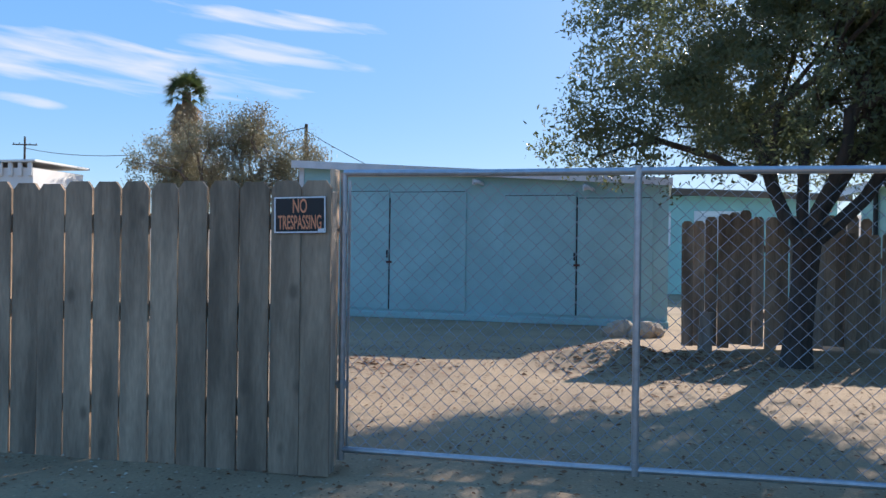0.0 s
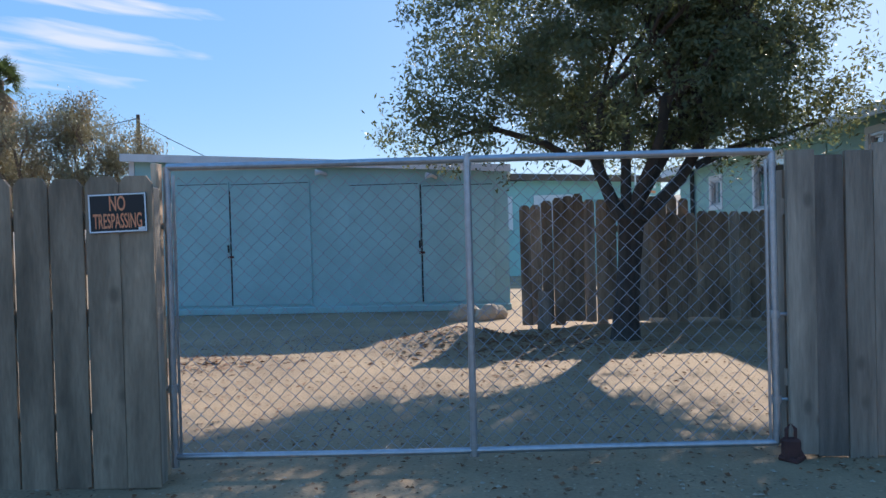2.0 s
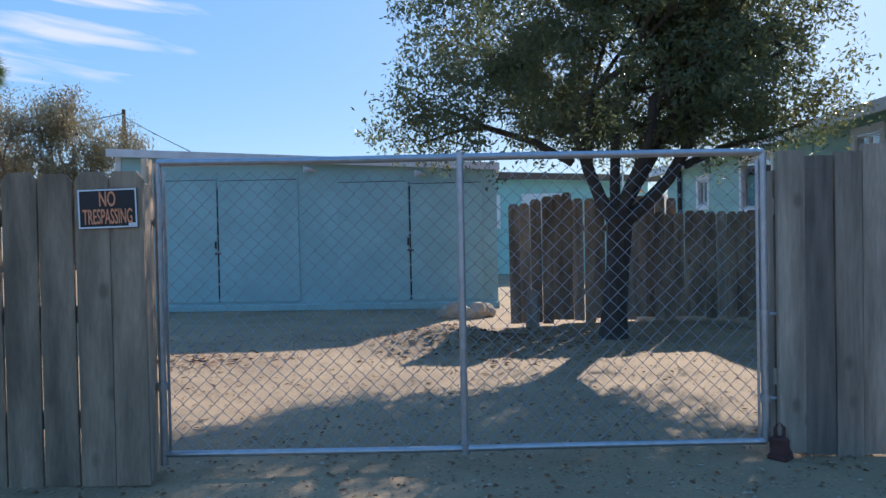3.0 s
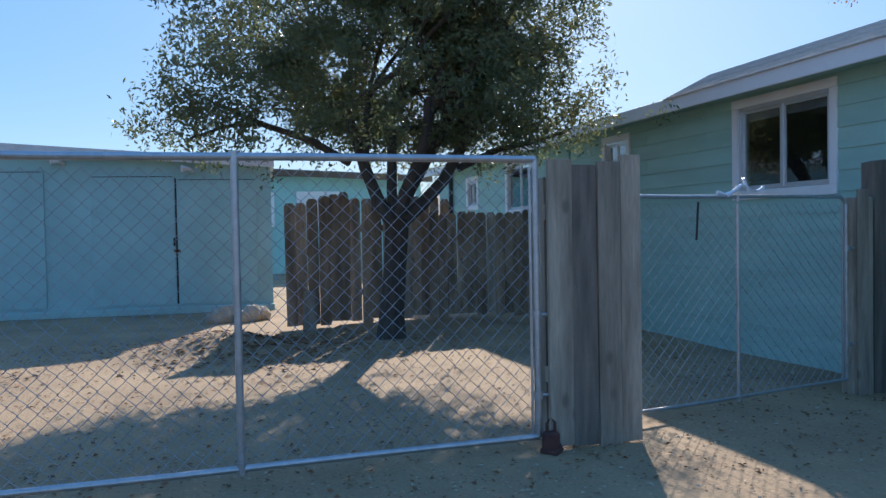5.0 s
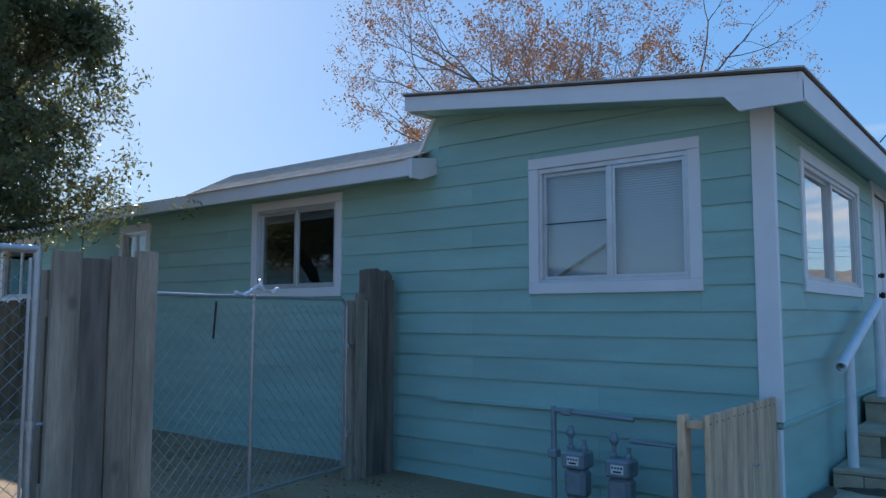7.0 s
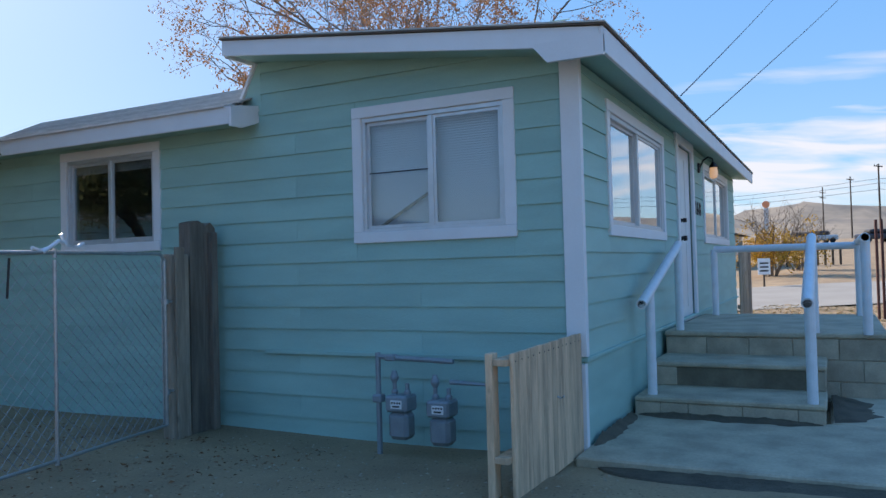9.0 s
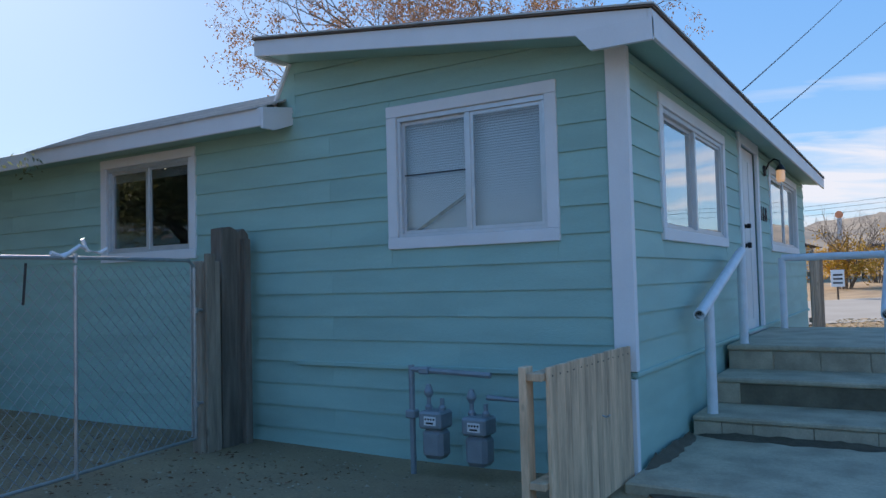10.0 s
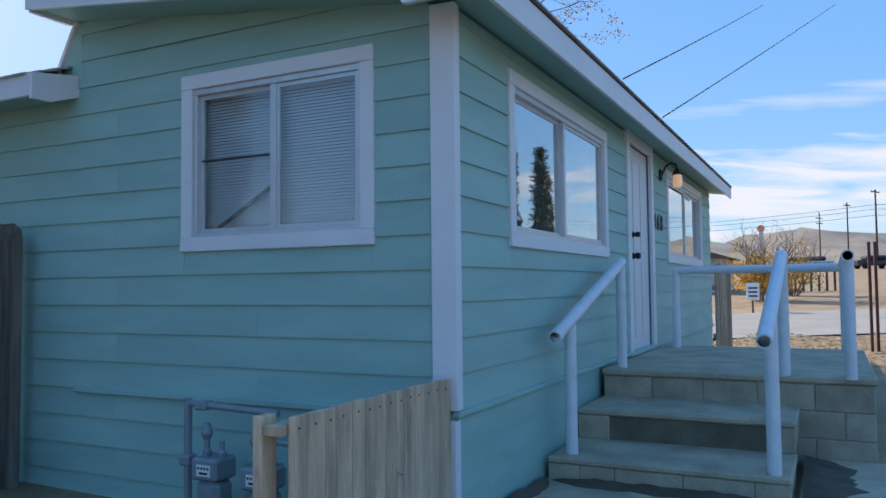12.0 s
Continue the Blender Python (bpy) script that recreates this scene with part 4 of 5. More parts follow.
def build_chain_gate(name, label, a, b, z0, z1, mids, fabric_top=None, R=0.021, pitch=0.044, rounded=False):
    """A gate of steel tube with a woven wire fabric between the ground points a and b."""
    a, b = Vector((*a, 0)), Vector((*b, 0))
    L = (b - a).length
    ang = math.degrees(math.atan2(b.y - a.y, b.x - a.x))
    e = thing(name, label, "gate", m=pose(a.x, a.y, 0, 0, 0, ang))
    ft = fabric_top or z1
    part("top_tube", tube(bmesh.new(), [(0, 0, z1), (L * 0.25, 0, z1 - 0.004), (L * 0.6, 0, z1 + 0.002), (L - 0.06 * rounded, 0, z1), (L, 0, z1 - 0.05 * rounded)], R, 12), STEEL, e)
    part("bottom_tube", tube(bmesh.new(), [(0, 0, z0), (L * 0.4, 0, z0 - 0.006), (L * 0.7, 0, z0), (L, 0, z0)], R * 0.9, 12), STEEL, e)
    for u in (0, L, *mids):
        part("upright", tube(bmesh.new(), [(u, 0, z0 - (0.06 if u == 0 else 0)), (u, 0, z1 - 0.05 * rounded)], R * (1.0 if u not in mids else 0.95), 12), STEEL, e)
    for u in (*mids,):
        for z in (z0, z1):
            part("weld_collar", tube(bmesh.new(), [(u, 0, z - 0.035), (u, 0, z + 0.03)], R * 1.18, 12), STEEL, e)
    # fabric: zigzag wires hooked into one another
    verts, faces = [], []
    rw = 0.0025
    nz = int((ft - z0 - 0.02) / pitch)
    nw = int((L - 0.04) / pitch)
    rnd = random.Random(3)
    for i in range(nw):
        u0 = 0.02 + pitch * i
        base = len(verts)
        for k in range(nz + 1):
            u = u0 + (pitch * 1.06 if (k + i) % 2 else -pitch * 0.06)
            z = z0 + 0.012 + pitch * k
            o = 0.004 if (k + i) % 2 else -0.004
            j = 0.0025 * noise.noise((u * 6, z * 6, 3))
            bow = 0.010 * noise.noise((u * 1.5, z * 1.5, 7))
            u += j
            verts += [(u - rw, o + bow, z), (u, o + bow - rw, z), (u + rw, o + bow, z), (u, o + bow + rw, z)]
        for k in range(nz):
            p, q = base + 4 * k, base + 4 * k + 4
            for s in range(4):
                t = (s + 1) % 4
                faces.append((p + s, p + t, q + t, q + s))
    fab = raw("wire_fabric", verts, faces, WIRE, e)
    fab["kind"] = "stuff"
    for u in (0.035, L - 0.035):
        part("tension_bar", boxm(u - 0.007, u + 0.007, -0.004, 0.004, z0 + 0.02, ft - 0.03), STEEL, e)
    return e, L


def hinge(parent, u, z, d, span=0.10):
    h = part("hinge_band", tube(bmesh.new(), [(u, 0, z - 0.022), (u, 0, z + 0.022)], 0.029, 12), STEEL, parent)
    part("bolt", tube(bmesh.new(), [(u + d * 0.02, 0, z), (u + d * span, 0, z)], 0.011, 8), STEEL, parent)
    return h


def build_gates():
    g, L = build_chain_gate("chain_link_gate", "galvanised chain-link drive gate in a tube frame, closed", (2.411, 5.725), (5.752, 5.725), 0.09, 1.70, [1.665], 1.685)
    for z in (0.47, 1.37):
        hinge(g, 0, z, -1)
    for z in (0.33, 0.80):
        hinge(g, L, z, 1)
    p = thing("gate_post", "pale new wood post behind the fence end", "post")
    part("post", boxm(2.345, 2.375, 5.66, 5.75, -0.05, 1.72, 0.004), WOOD_NEW, p)
    lk = thing("rusty_padlock", "dark red rusty lock and chain at the gate foot", "lock", m=pose(5.80, 5.66, 0.0))
    part("lock_body", boxm(-0.045, 0.045, -0.035, 0.035, 0.0, 0.13, 0.012), RUST, lk)
    part("shackle", tube(bmesh.new(), [(-0.025, 0, 0.12), (-0.025, 0, 0.18), (0, 0, 0.21), (0.025, 0, 0.18), (0.025, 0, 0.12)], 0.01, 8), RUST, lk)
    part("chain_heap", tube(bmesh.new(), [(-0.05, 0.02, 0.02), (0.0, -0.06, 0.015), (0.06, 0.0, 0.02), (0.03, 0.05, 0.10)], 0.02, 8), RUST, lk)
    s = thing("board_fence_section", "short section of grey weathered upright boards", "fence")
    rnd = random.Random(6)
    for x0, x1, h, m, dy in ((5.815, 5.965, 1.70, FENCE_GREY, 0.0), (5.968, 6.135, 1.67, WOOD_DARK, 0.008), (6.138, 6.285, 1.69, FENCE_GREY, 0.0), (6.288, 6.42, 1.73, FENCE_GREY, 0.002)):
        part("board", picket(x0, x1, 5.69 + dy, 0.02 + rnd.uniform(-0.03, 0.02), h, False, 0.03, rnd.uniform(-0.015, 0.01)), m, s)
    for z in (0.4, 1.35):
        part("rail", boxm(5.82, 6.42, 5.735, 5.775, z, z + 0.09), FENCE_GREY, s)
    part("post", boxm(5.83, 5.92, 5.777, 5.86, -0.05, 1.6), FENCE_GREY, s)
    w, L2 = build_chain_gate("chain_link_side_gate", "galvanised chain-link walk gate between fence and house", (6.46, 6.05), (8.685, 6.415), 0.075, 1.50, [1.09], 1.49, R=0.014, pitch=0.047, rounded=True)
    for z in (0.35, 1.1):
        hinge(w, L2, z, 1, 0.09)
    part("latch_wire", tube(bmesh.new(), [(0.70, -0.02, 1.46), (0.68, -0.02, 1.20)], 0.008, 6), BLACK, w)
    part("fork_latch", tube(bmesh.new(), [(0.98, -0.01, 1.50), (1.10, -0.03, 1.58), (1.18, -0.01, 1.56)], 0.014, 8), PIPE_WHITE, w)
    part("fork_latch", tube(bmesh.new(), [(1.14, -0.01, 1.63), (1.17, -0.02, 1.55), (1.30, 0.0, 1.54), (1.36, 0.0, 1.57)], 0.013, 8), PIPE_WHITE, w)
    part("fork_latch", tube(bmesh.new(), [(0.9, 0.0, 1.53), (0.97, 0.0, 1.51), (1.04, 0.0, 1.53)], 0.014, 8), PIPE_WHITE, w)
    q = thing("old_gate_post", "two dark splintered old wood posts against the house", "post")
    bm = bmesh.new()
    box(bm, 8.76, 8.98, 6.43, 6.55, -0.12, 1.50, 0.012)
    part("post_timber", bm, FENCE_GREY, q)
    part("post_timber", boxm(8.80, 8.90, 6.40, 6.43, -0.1, 1.56, 0.006), FENCE_GREY, q)
    part("post_timber", extrude_poly([(9.02, 6.47, -0.14), (9.20, 6.47, -0.14), (9.205, 6.47, 1.77), (9.13, 6.47, 1.80), (9.03, 6.47, 1.78)], (0, 0.13, 0)), WOOD_DARK, q)
    part("post_timber", extrude_poly([(9.205, 6.49, -0.14), (9.37, 6.49, -0.14), (9.36, 6.49, 1.74), (9.30, 6.49, 1.79), (9.21, 6.49, 1.75)], (0, 0.11, 0)), WOOD_DARK, q)
    part("splinter", boxm(9.26, 9.34, 6.44, 6.50, -0.1, 1.70, 0.006), WOOD_DARK, q)


def build_back_fence():
    rnd = random.Random(21)
    def run(label, x0, x1, y0, y1, h0, h1, rails, gaps=()):
        """Dog-ear boards from x0 to x1, stepping from depth y0 to y1."""
        e = thing("back_fence", label, "fence", "back yard fences")
        at = lambda x: y0 + (y1 - y0) * (x - x0) / (x1 - x0)
        x = x0
        while x < x1:
            w = rnd.uniform(0.135, 0.15)
            if not any(p < x + w / 2 < q for p, q in gaps):
                h = h0 + (h1 - h0) * (x - x0) / (x1 - x0) + rnd.uniform(-0.03, 0.02)
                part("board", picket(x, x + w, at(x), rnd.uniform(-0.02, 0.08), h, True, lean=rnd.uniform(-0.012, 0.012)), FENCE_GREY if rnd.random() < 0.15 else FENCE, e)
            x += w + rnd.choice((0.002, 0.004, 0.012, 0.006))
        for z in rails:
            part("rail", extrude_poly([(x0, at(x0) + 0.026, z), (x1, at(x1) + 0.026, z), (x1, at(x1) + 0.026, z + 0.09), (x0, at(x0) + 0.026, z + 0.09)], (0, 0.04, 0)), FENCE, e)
        return e

    run("dark shaded dog-ear board fence at the yard's end", 5.75, 7.25, 12.42, 12.42, 1.78, 1.78, (0.4, 1.3))
    run("lower dark board fence section beside the house", 7.02, 9.3, 12.32, 12.30, 1.56, 1.58, (0.3, 1.15), ((7.76, 7.78),))
    run("leaning end panel of dark fence boards by the shed", 4.94, 5.8, 11.98, 12.24, 1.70, 1.86, (1.0,))
    lb = thing("leaning_board", "pale grey board leaning on the back fence", "board")
    part("board", boxm(-0.09, 0.09, -0.012, 0.012, 0, 0.52, 0.004, pose(5.22, 11.88, 0.0, -9, 4, 0)), FENCE_GREY, lb)
    bl = thing("stone_heap", "small heap of rough grey stones by the shed corner", "stones")
    for i in range(6):
        bm = bmesh.new()
        bmesh.ops.create_icosphere(bm, subdivisions=2, radius=1)
        s = 0.09 + 0.07 * rnd.random()
        for v in bm.verts:
            v.co *= s * (1 + 0.35 * noise.noise(v.co * 1.3 + Vector((i * 3, 0, 0))))
            v.co += Vector((4.0 + 0.14 * i, 13.3 + 0.25 * rnd.random() * 0 + 0.1 * (i % 3), s * 0.6))
        part("stone", bm, BLOCK, bl)


build_left_fence()
build_sign()
build_gates()
build_back_fence()


# ---------------------------------------------------------------- shed
def build_shed():
    e = thing("shed", "long teal plywood storage shed with paired doors", "shed", m=pose(-1.85, 15.5, 0, 0, 0, -4.2))
    L, D = 6.88, 3.0
    hl, hr = 2.88, 2.46
    top = lambda u: hl + (hr - hl) * u / L
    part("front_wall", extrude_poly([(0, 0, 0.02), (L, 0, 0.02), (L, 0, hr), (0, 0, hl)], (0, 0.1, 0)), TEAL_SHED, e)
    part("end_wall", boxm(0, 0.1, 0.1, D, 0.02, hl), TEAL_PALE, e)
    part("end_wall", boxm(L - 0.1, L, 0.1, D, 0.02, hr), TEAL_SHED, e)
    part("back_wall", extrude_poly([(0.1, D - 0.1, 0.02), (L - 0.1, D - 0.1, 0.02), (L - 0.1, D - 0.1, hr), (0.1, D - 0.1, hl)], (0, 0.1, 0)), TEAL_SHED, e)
    part("roof", extrude_poly([(-0.1, -0.16, hl + 0.012), (L + 0.06, -0.16, hr + 0.002), (L + 0.06, D + 0.1, hr + 0.002), (-0.1, D + 0.1, hl + 0.012)], (0, 0, 0.06)), METAL_WHITE, e)
    part("fascia", extrude_poly([(-0.1, -0.185, hl - 0.055), (L + 0.06, -0.185, hr - 0.05), (L + 0.06, -0.185, hr + 0.075), (-0.1, -0.185, hl + 0.085)], (0, 0.022, 0)), WHITE_OLD, e)
    for u0, u1, h in ((0.88, 1.85, 2.40), (1.88, 3.34, 2.38), (4.04, 5.32, 2.30), (5.36, 6.63, 2.25)):
        d = part("door", boxm(u0, u1, -0.028, -0.003, 0.16, h, 0.004), TEAL_SHED, e)
        part("rail_strip", boxm(u0 + 0.02, u1 - 0.02, -0.034, -0.029, h - 0.04, h - 0.028), BLACK, d)
    for u in (1.86, 5.34):
        # black strip paints the shade between the two door leaves
        part("door_gap", boxm(u - 0.011, u + 0.011, -0.012, -0.001, 0.16, 2.24), BLACK, e)
        part("hasp", boxm(u - 0.05, u + 0.06, -0.05, -0.03, 1.02, 1.06, 0.004), RUST, e)
        part("pull_handle", boxm(u - 0.05, u - 0.02, -0.06, -0.03, 1.12, 1.26, 0.006), BLACK, e)
    part("base_board", boxm(-0.02, L + 0.02, -0.12, -0.001, 0.0, 0.11, 0.01), TEAL_SHED, e)
    for u in (3.65, 5.62):
        lamp = part("flood_lamp", tube(bmesh.new(), [(u, -0.02, top(u) - 0.18), (u - 0.06, -0.14, top(u) - 0.15), (u - 0.16, -0.18, top(u) - 0.15)], [0.03, 0.03, 0.06], 10), WHITE_OLD, e)
    part("corner_trim", boxm(-0.012, 0.09, -0.02, -0.002, 0.1, hl - 0.05, 0.003), WHITE_OLD, e)


build_shed()


# ---------------------------------------------------------------- trees
def leaf_cloud(name, centres, count, spread, size, mat, parent, seed, droop=0.0, aspect=0.45):
    """Many small pointed leaves scattered round the twig ends."""
    rs = np.random.RandomState(seed)
    c = np.array(centres)
    idx = rs.randint(0, len(c), count)
    p = c[idx] + rs.normal(0, 1, (count, 3)) * spread
    d = rs.normal(0, 1, (count, 3))
    d[:, 2] -= droop
    d /= np.linalg.norm(d, axis=1)[:, None]
    r = rs.normal(0, 1, (count, 3))
    s = np.cross(d, r)
    s /= np.linalg.norm(s, axis=1)[:, None]
    ln = (size * rs.uniform(0.6, 1.3, count))[:, None]
    v = np.stack([p, p + d * ln * 0.5 + s * ln * aspect * 0.5, p + d * ln, p + d * ln * 0.5 - s * ln * aspect * 0.5], 1).reshape(-1, 3)
    f = np.arange(count * 4).reshape(-1, 4)
    ob = raw(name, v.tolist(), f.tolist(), mat, parent)
    ob["kind"] = "stuff"
    return ob


def grow(bm, start, direction, length, radius, depth, rnd, ends, bend=0.35, up=0.15, forks=(2, 3), keep=None, taper=0.7, n=6, shrink=0.74):
    """A limb that wanders and forks."""
    pts, p, d = [Vector(start)], Vector(start), Vector(direction).normalized()
    seg = 4
    for i in range(seg):
        d = (d + Vector((rnd.gauss(0, bend), rnd.gauss(0, bend), rnd.gauss(0, bend) + up)) * 0.35).normalized()
        p = p + d * length / seg
        pts.append(p.copy())
    rad = [radius * (1 - (1 - taper) * i / seg) for i in range(seg + 1)]
    tube(bm, pts, rad, max(4, n), cap=False)
    if keep and not keep(p):
        return
    if depth <= 1:
        ends.extend([pts[2], pts[3], pts[4]])
    if depth == 0:
        return
    for k in range(rnd.randint(*forks)):
        nd = (d + Vector((rnd.gauss(0, 0.62), rnd.gauss(0, 0.62), rnd.gauss(0, 0.45)))).normalized()
        q = pts[-1] if k == 0 else pts[rnd.choice((2, 3, 4))]
        if keep and not keep(q + nd * length * shrink):
            nd = (d * 0.3 + (keep.centre - q).normalized()).normalized()
        grow(bm, q, nd, length * shrink * rnd.uniform(0.8, 1.15), radius * taper * 0.78, depth - 1, rnd, ends, bend, up, forks, keep, taper, n - 1, shrink)


class Crown:
    """An uneven ellipsoid that the limbs stay inside of."""

    def __init__(self, centre, r):
        self.centre, self.r = Vector(centre), Vector(r)

    def __call__(self, p):
        q = p - self.centre
        k = 1 + 0.18 * noise.noise(q * 0.8)
        return (q.x / self.r.x) ** 2 + (q.y / self.r.y) ** 2 + (q.z / self.r.z) ** 2 < k


def build_yard_tree():
    e = thing("shade_tree", "dense dark green yard tree with several leaning stems", "tree", m=pose(0, 0, 0))
    rnd = random.Random(8)
    bm, ends = bmesh.new(), []
    crown = Crown((6.06, 10.55, 3.9), (2.36, 2.35, 2.2))
    tube(bm, [(6.06, 10.75, -0.1), (6.07, 10.72, 0.3), (6.12, 10.7, 0.9), (6.16, 10.7, 1.45)], [0.20, 0.155, 0.14, 0.15], 12)
    stems = [((6.12, 10.7, 1.35), (-0.75, -0.2, 1.0), 0.088), ((6.14, 10.7, 1.4), (-0.2, 0.3, 1.0), 0.072), ((6.18, 10.7, 1.4), (0.15, -0.35, 1.0), 0.074), ((6.18, 10.7, 1.38), (0.85, -0.1, 0.72), 0.086), ((6.16, 10.75, 1.45), (0.35, 0.6, 0.8), 0.068)]
    for s, d, r in stems:
        grow(bm, s, d, 1.55, r, 5, rnd, ends, 0.4, 0.12, (2, 3), crown, 0.72, 8, 0.72)
    tube(bm, [(5.55, 10.5, 2.1), (5.1, 10.4, 2.34), (4.55, 10.3, 2.5), (4.05, 10.25, 2.72)], [0.05, 0.042, 0.033, 0.02], 7)
    tube(bm, [(4.55, 10.3, 2.5), (4.2, 10.1, 2.45), (3.8, 10.0, 2.3)], [0.028, 0.02, 0.012], 6)
    tube(bm, [(6.9, 10.6, 2.05), (7.4, 10.5, 2.28), (7.8, 10.4, 2.36), (8.25, 10.3, 2.5)], [0.05, 0.04, 0.03, 0.016], 7)
    part("trunk", bm, BARK, e, smooth=True)
    ends = [np.array(p) for p in ends if p.z > 2.2 and crown(p)]
    rs = np.random.RandomState(5)
    twigs = []

    def floor_of(x, y):
        """Lower rim of the foliage: higher at the shed side, lower over the yard."""
        return 2.25 + 0.95 * (1 - step01(5.0, 6.0, x)) * step01(10.7, 11.5, y) + 0.22 * noise.noise((x * 1.4, y * 1.4, 2)) + 0.25 * step01(0.5, 0, abs(x - 6.2))

    while len(twigs) < 1500:
        d = rs.normal(0, 1, 3)
        d /= np.linalg.norm(d)
        k = rs.uniform(0.45, 1.0) ** 0.6 * (1 + 0.20 * noise.noise(Vector(d) * 2.6) + 0.10 * noise.noise(Vector(d) * 6))
        flat = math.sqrt(1 - d[2] ** 2)
        if d[2] < 0:
            d[:2] *= (1 - abs(d[2]) ** 4) ** 0.5 / max(flat, 0.2)
        p = np.array(crown.centre) + d * np.array(crown.r) * k
        if p[2] > floor_of(p[0], p[1]):
            twigs.append(p)
    # each twig is a short spray: leaves strung along a line, not a ball
    sprays = []
    for p in twigs + ends:
        out = (p - np.array((6.1, 10.6, 2.6)))
        out = out / max(np.linalg.norm(out), 0.1) + rs.normal(0, 0.55, 3)
        out /= np.linalg.norm(out)
        ln = rs.uniform(0.12, 0.36)
        sprays += [p + out * ln * t + np.array((0, 0, -0.06 * t * t)) for t in (0, 0.3, 0.6, 0.85, 1.0)]
    leaf_cloud("crown", sprays, 175000, 0.060, 0.066, LEAF, e, 3, 0.15, 0.36)
    lows = [np.array((3.95, 10.2, 2.6)) + rs.normal(0, 1, 3) * np.array((0.38, 0.4, 0.22)) for k in range(80)]
    lows += [np.array((8.0, 10.3, 2.6)) + rs.normal(0, 1, 3) * np.array((0.35, 0.4, 0.15)) for k in range(70)]
    lows += [np.array((6.75, 11.9, 2.62)) + rs.normal(0, 1, 3) * np.array((0.55, 0.35, 0.2)) for k in range(150)]
    lows += [np.array((5.9, 11.5, 2.72)) + rs.normal(0, 1, 3) * np.array((0.45, 0.35, 0.2)) for k in range(110)]
    leaf_cloud("low_spray", lows, 15500, 0.085, 0.068, LEAF, e, 4, 0.2, 0.36)


def build_bare_tree():
    e = thing("bare_tree", "leafless tree with dry orange seed clusters behind the house", "tree")
    rnd = random.Random(15)
    bm, ends = bmesh.new(), []
    base = Vector((21.6, 11.7, 0))
    tube(bm, [base + Vector((0, 0, -0.2)), base + Vector((0.1, 0, 1.5)), base + Vector((0, 0.1, 3.8))], [0.3, 0.24, 0.2], 10)
    for k in range(9):
        a = 2 * math.pi * k / 9 + rnd.uniform(-0.2, 0.2)
        grow(bm, base + Vector((0, 0, 3.0 + 0.1 * k)), (math.cos(a) * 0.8, math.sin(a) * 0.8, 0.9), 2.75, 0.10, 6, rnd, ends, 0.3, 0.12, (2, 3), None, 0.66, 6, 0.72)
    part("trunk", bm, BARK_PALE, e)
    leaf_cloud("seed_foliage", [np.array(p) for p in ends if rnd.random() < 0.55], 32000, 0.08, 0.08, SEED, e, 9, 0.6)


def build_eucalyptus(x, y, h, r, seed):
    e = thing("eucalyptus", "loose grey-green eucalyptus with brownish foliage", "tree", "eucalyptus row")
    rnd = random.Random(seed)
    bm, ends = bmesh.new(), []
    tube(bm, [(x, y, -0.2), (x + 0.2, y, h * 0.3), (x, y, h * 0.5)], [0.28, 0.2, 0.15], 8)
    for k in range(5):
        a = 2 * math.pi * k / 5 + rnd.uniform(-0.3, 0.3)
        grow(bm, (x, y, h * (0.22 + 0.06 * k)), (math.cos(a) * 0.6, math.sin(a) * 0.6, 1.0), h * 0.22, 0.09, 3, rnd, ends, 0.35, 0.2, (2, 3), None, 0.7, 6, 0.72)
    part("trunk", bm, BARK_PALE, e)
    cs = [np.array(p) for p in ends if p.z < h * 0.97]
    rs = np.random.RandomState(seed)
    for k in range(150):
        d = rs.normal(0, 1, 3)
        d /= np.linalg.norm(d)
        q = np.array((x, y, h * 0.62)) + d * np.array((r, r, h * 0.36)) * rs.uniform(0.5, 1.0) * (1 + 0.3 * noise.noise(Vector(d) * 2 + Vector((seed, 0, 0))))
        cs.append(q)
    leaf_cloud("crown", cs, 15000, 0.24, 0.17, EUC_LEAF, e, seed, 0.9, 0.3)


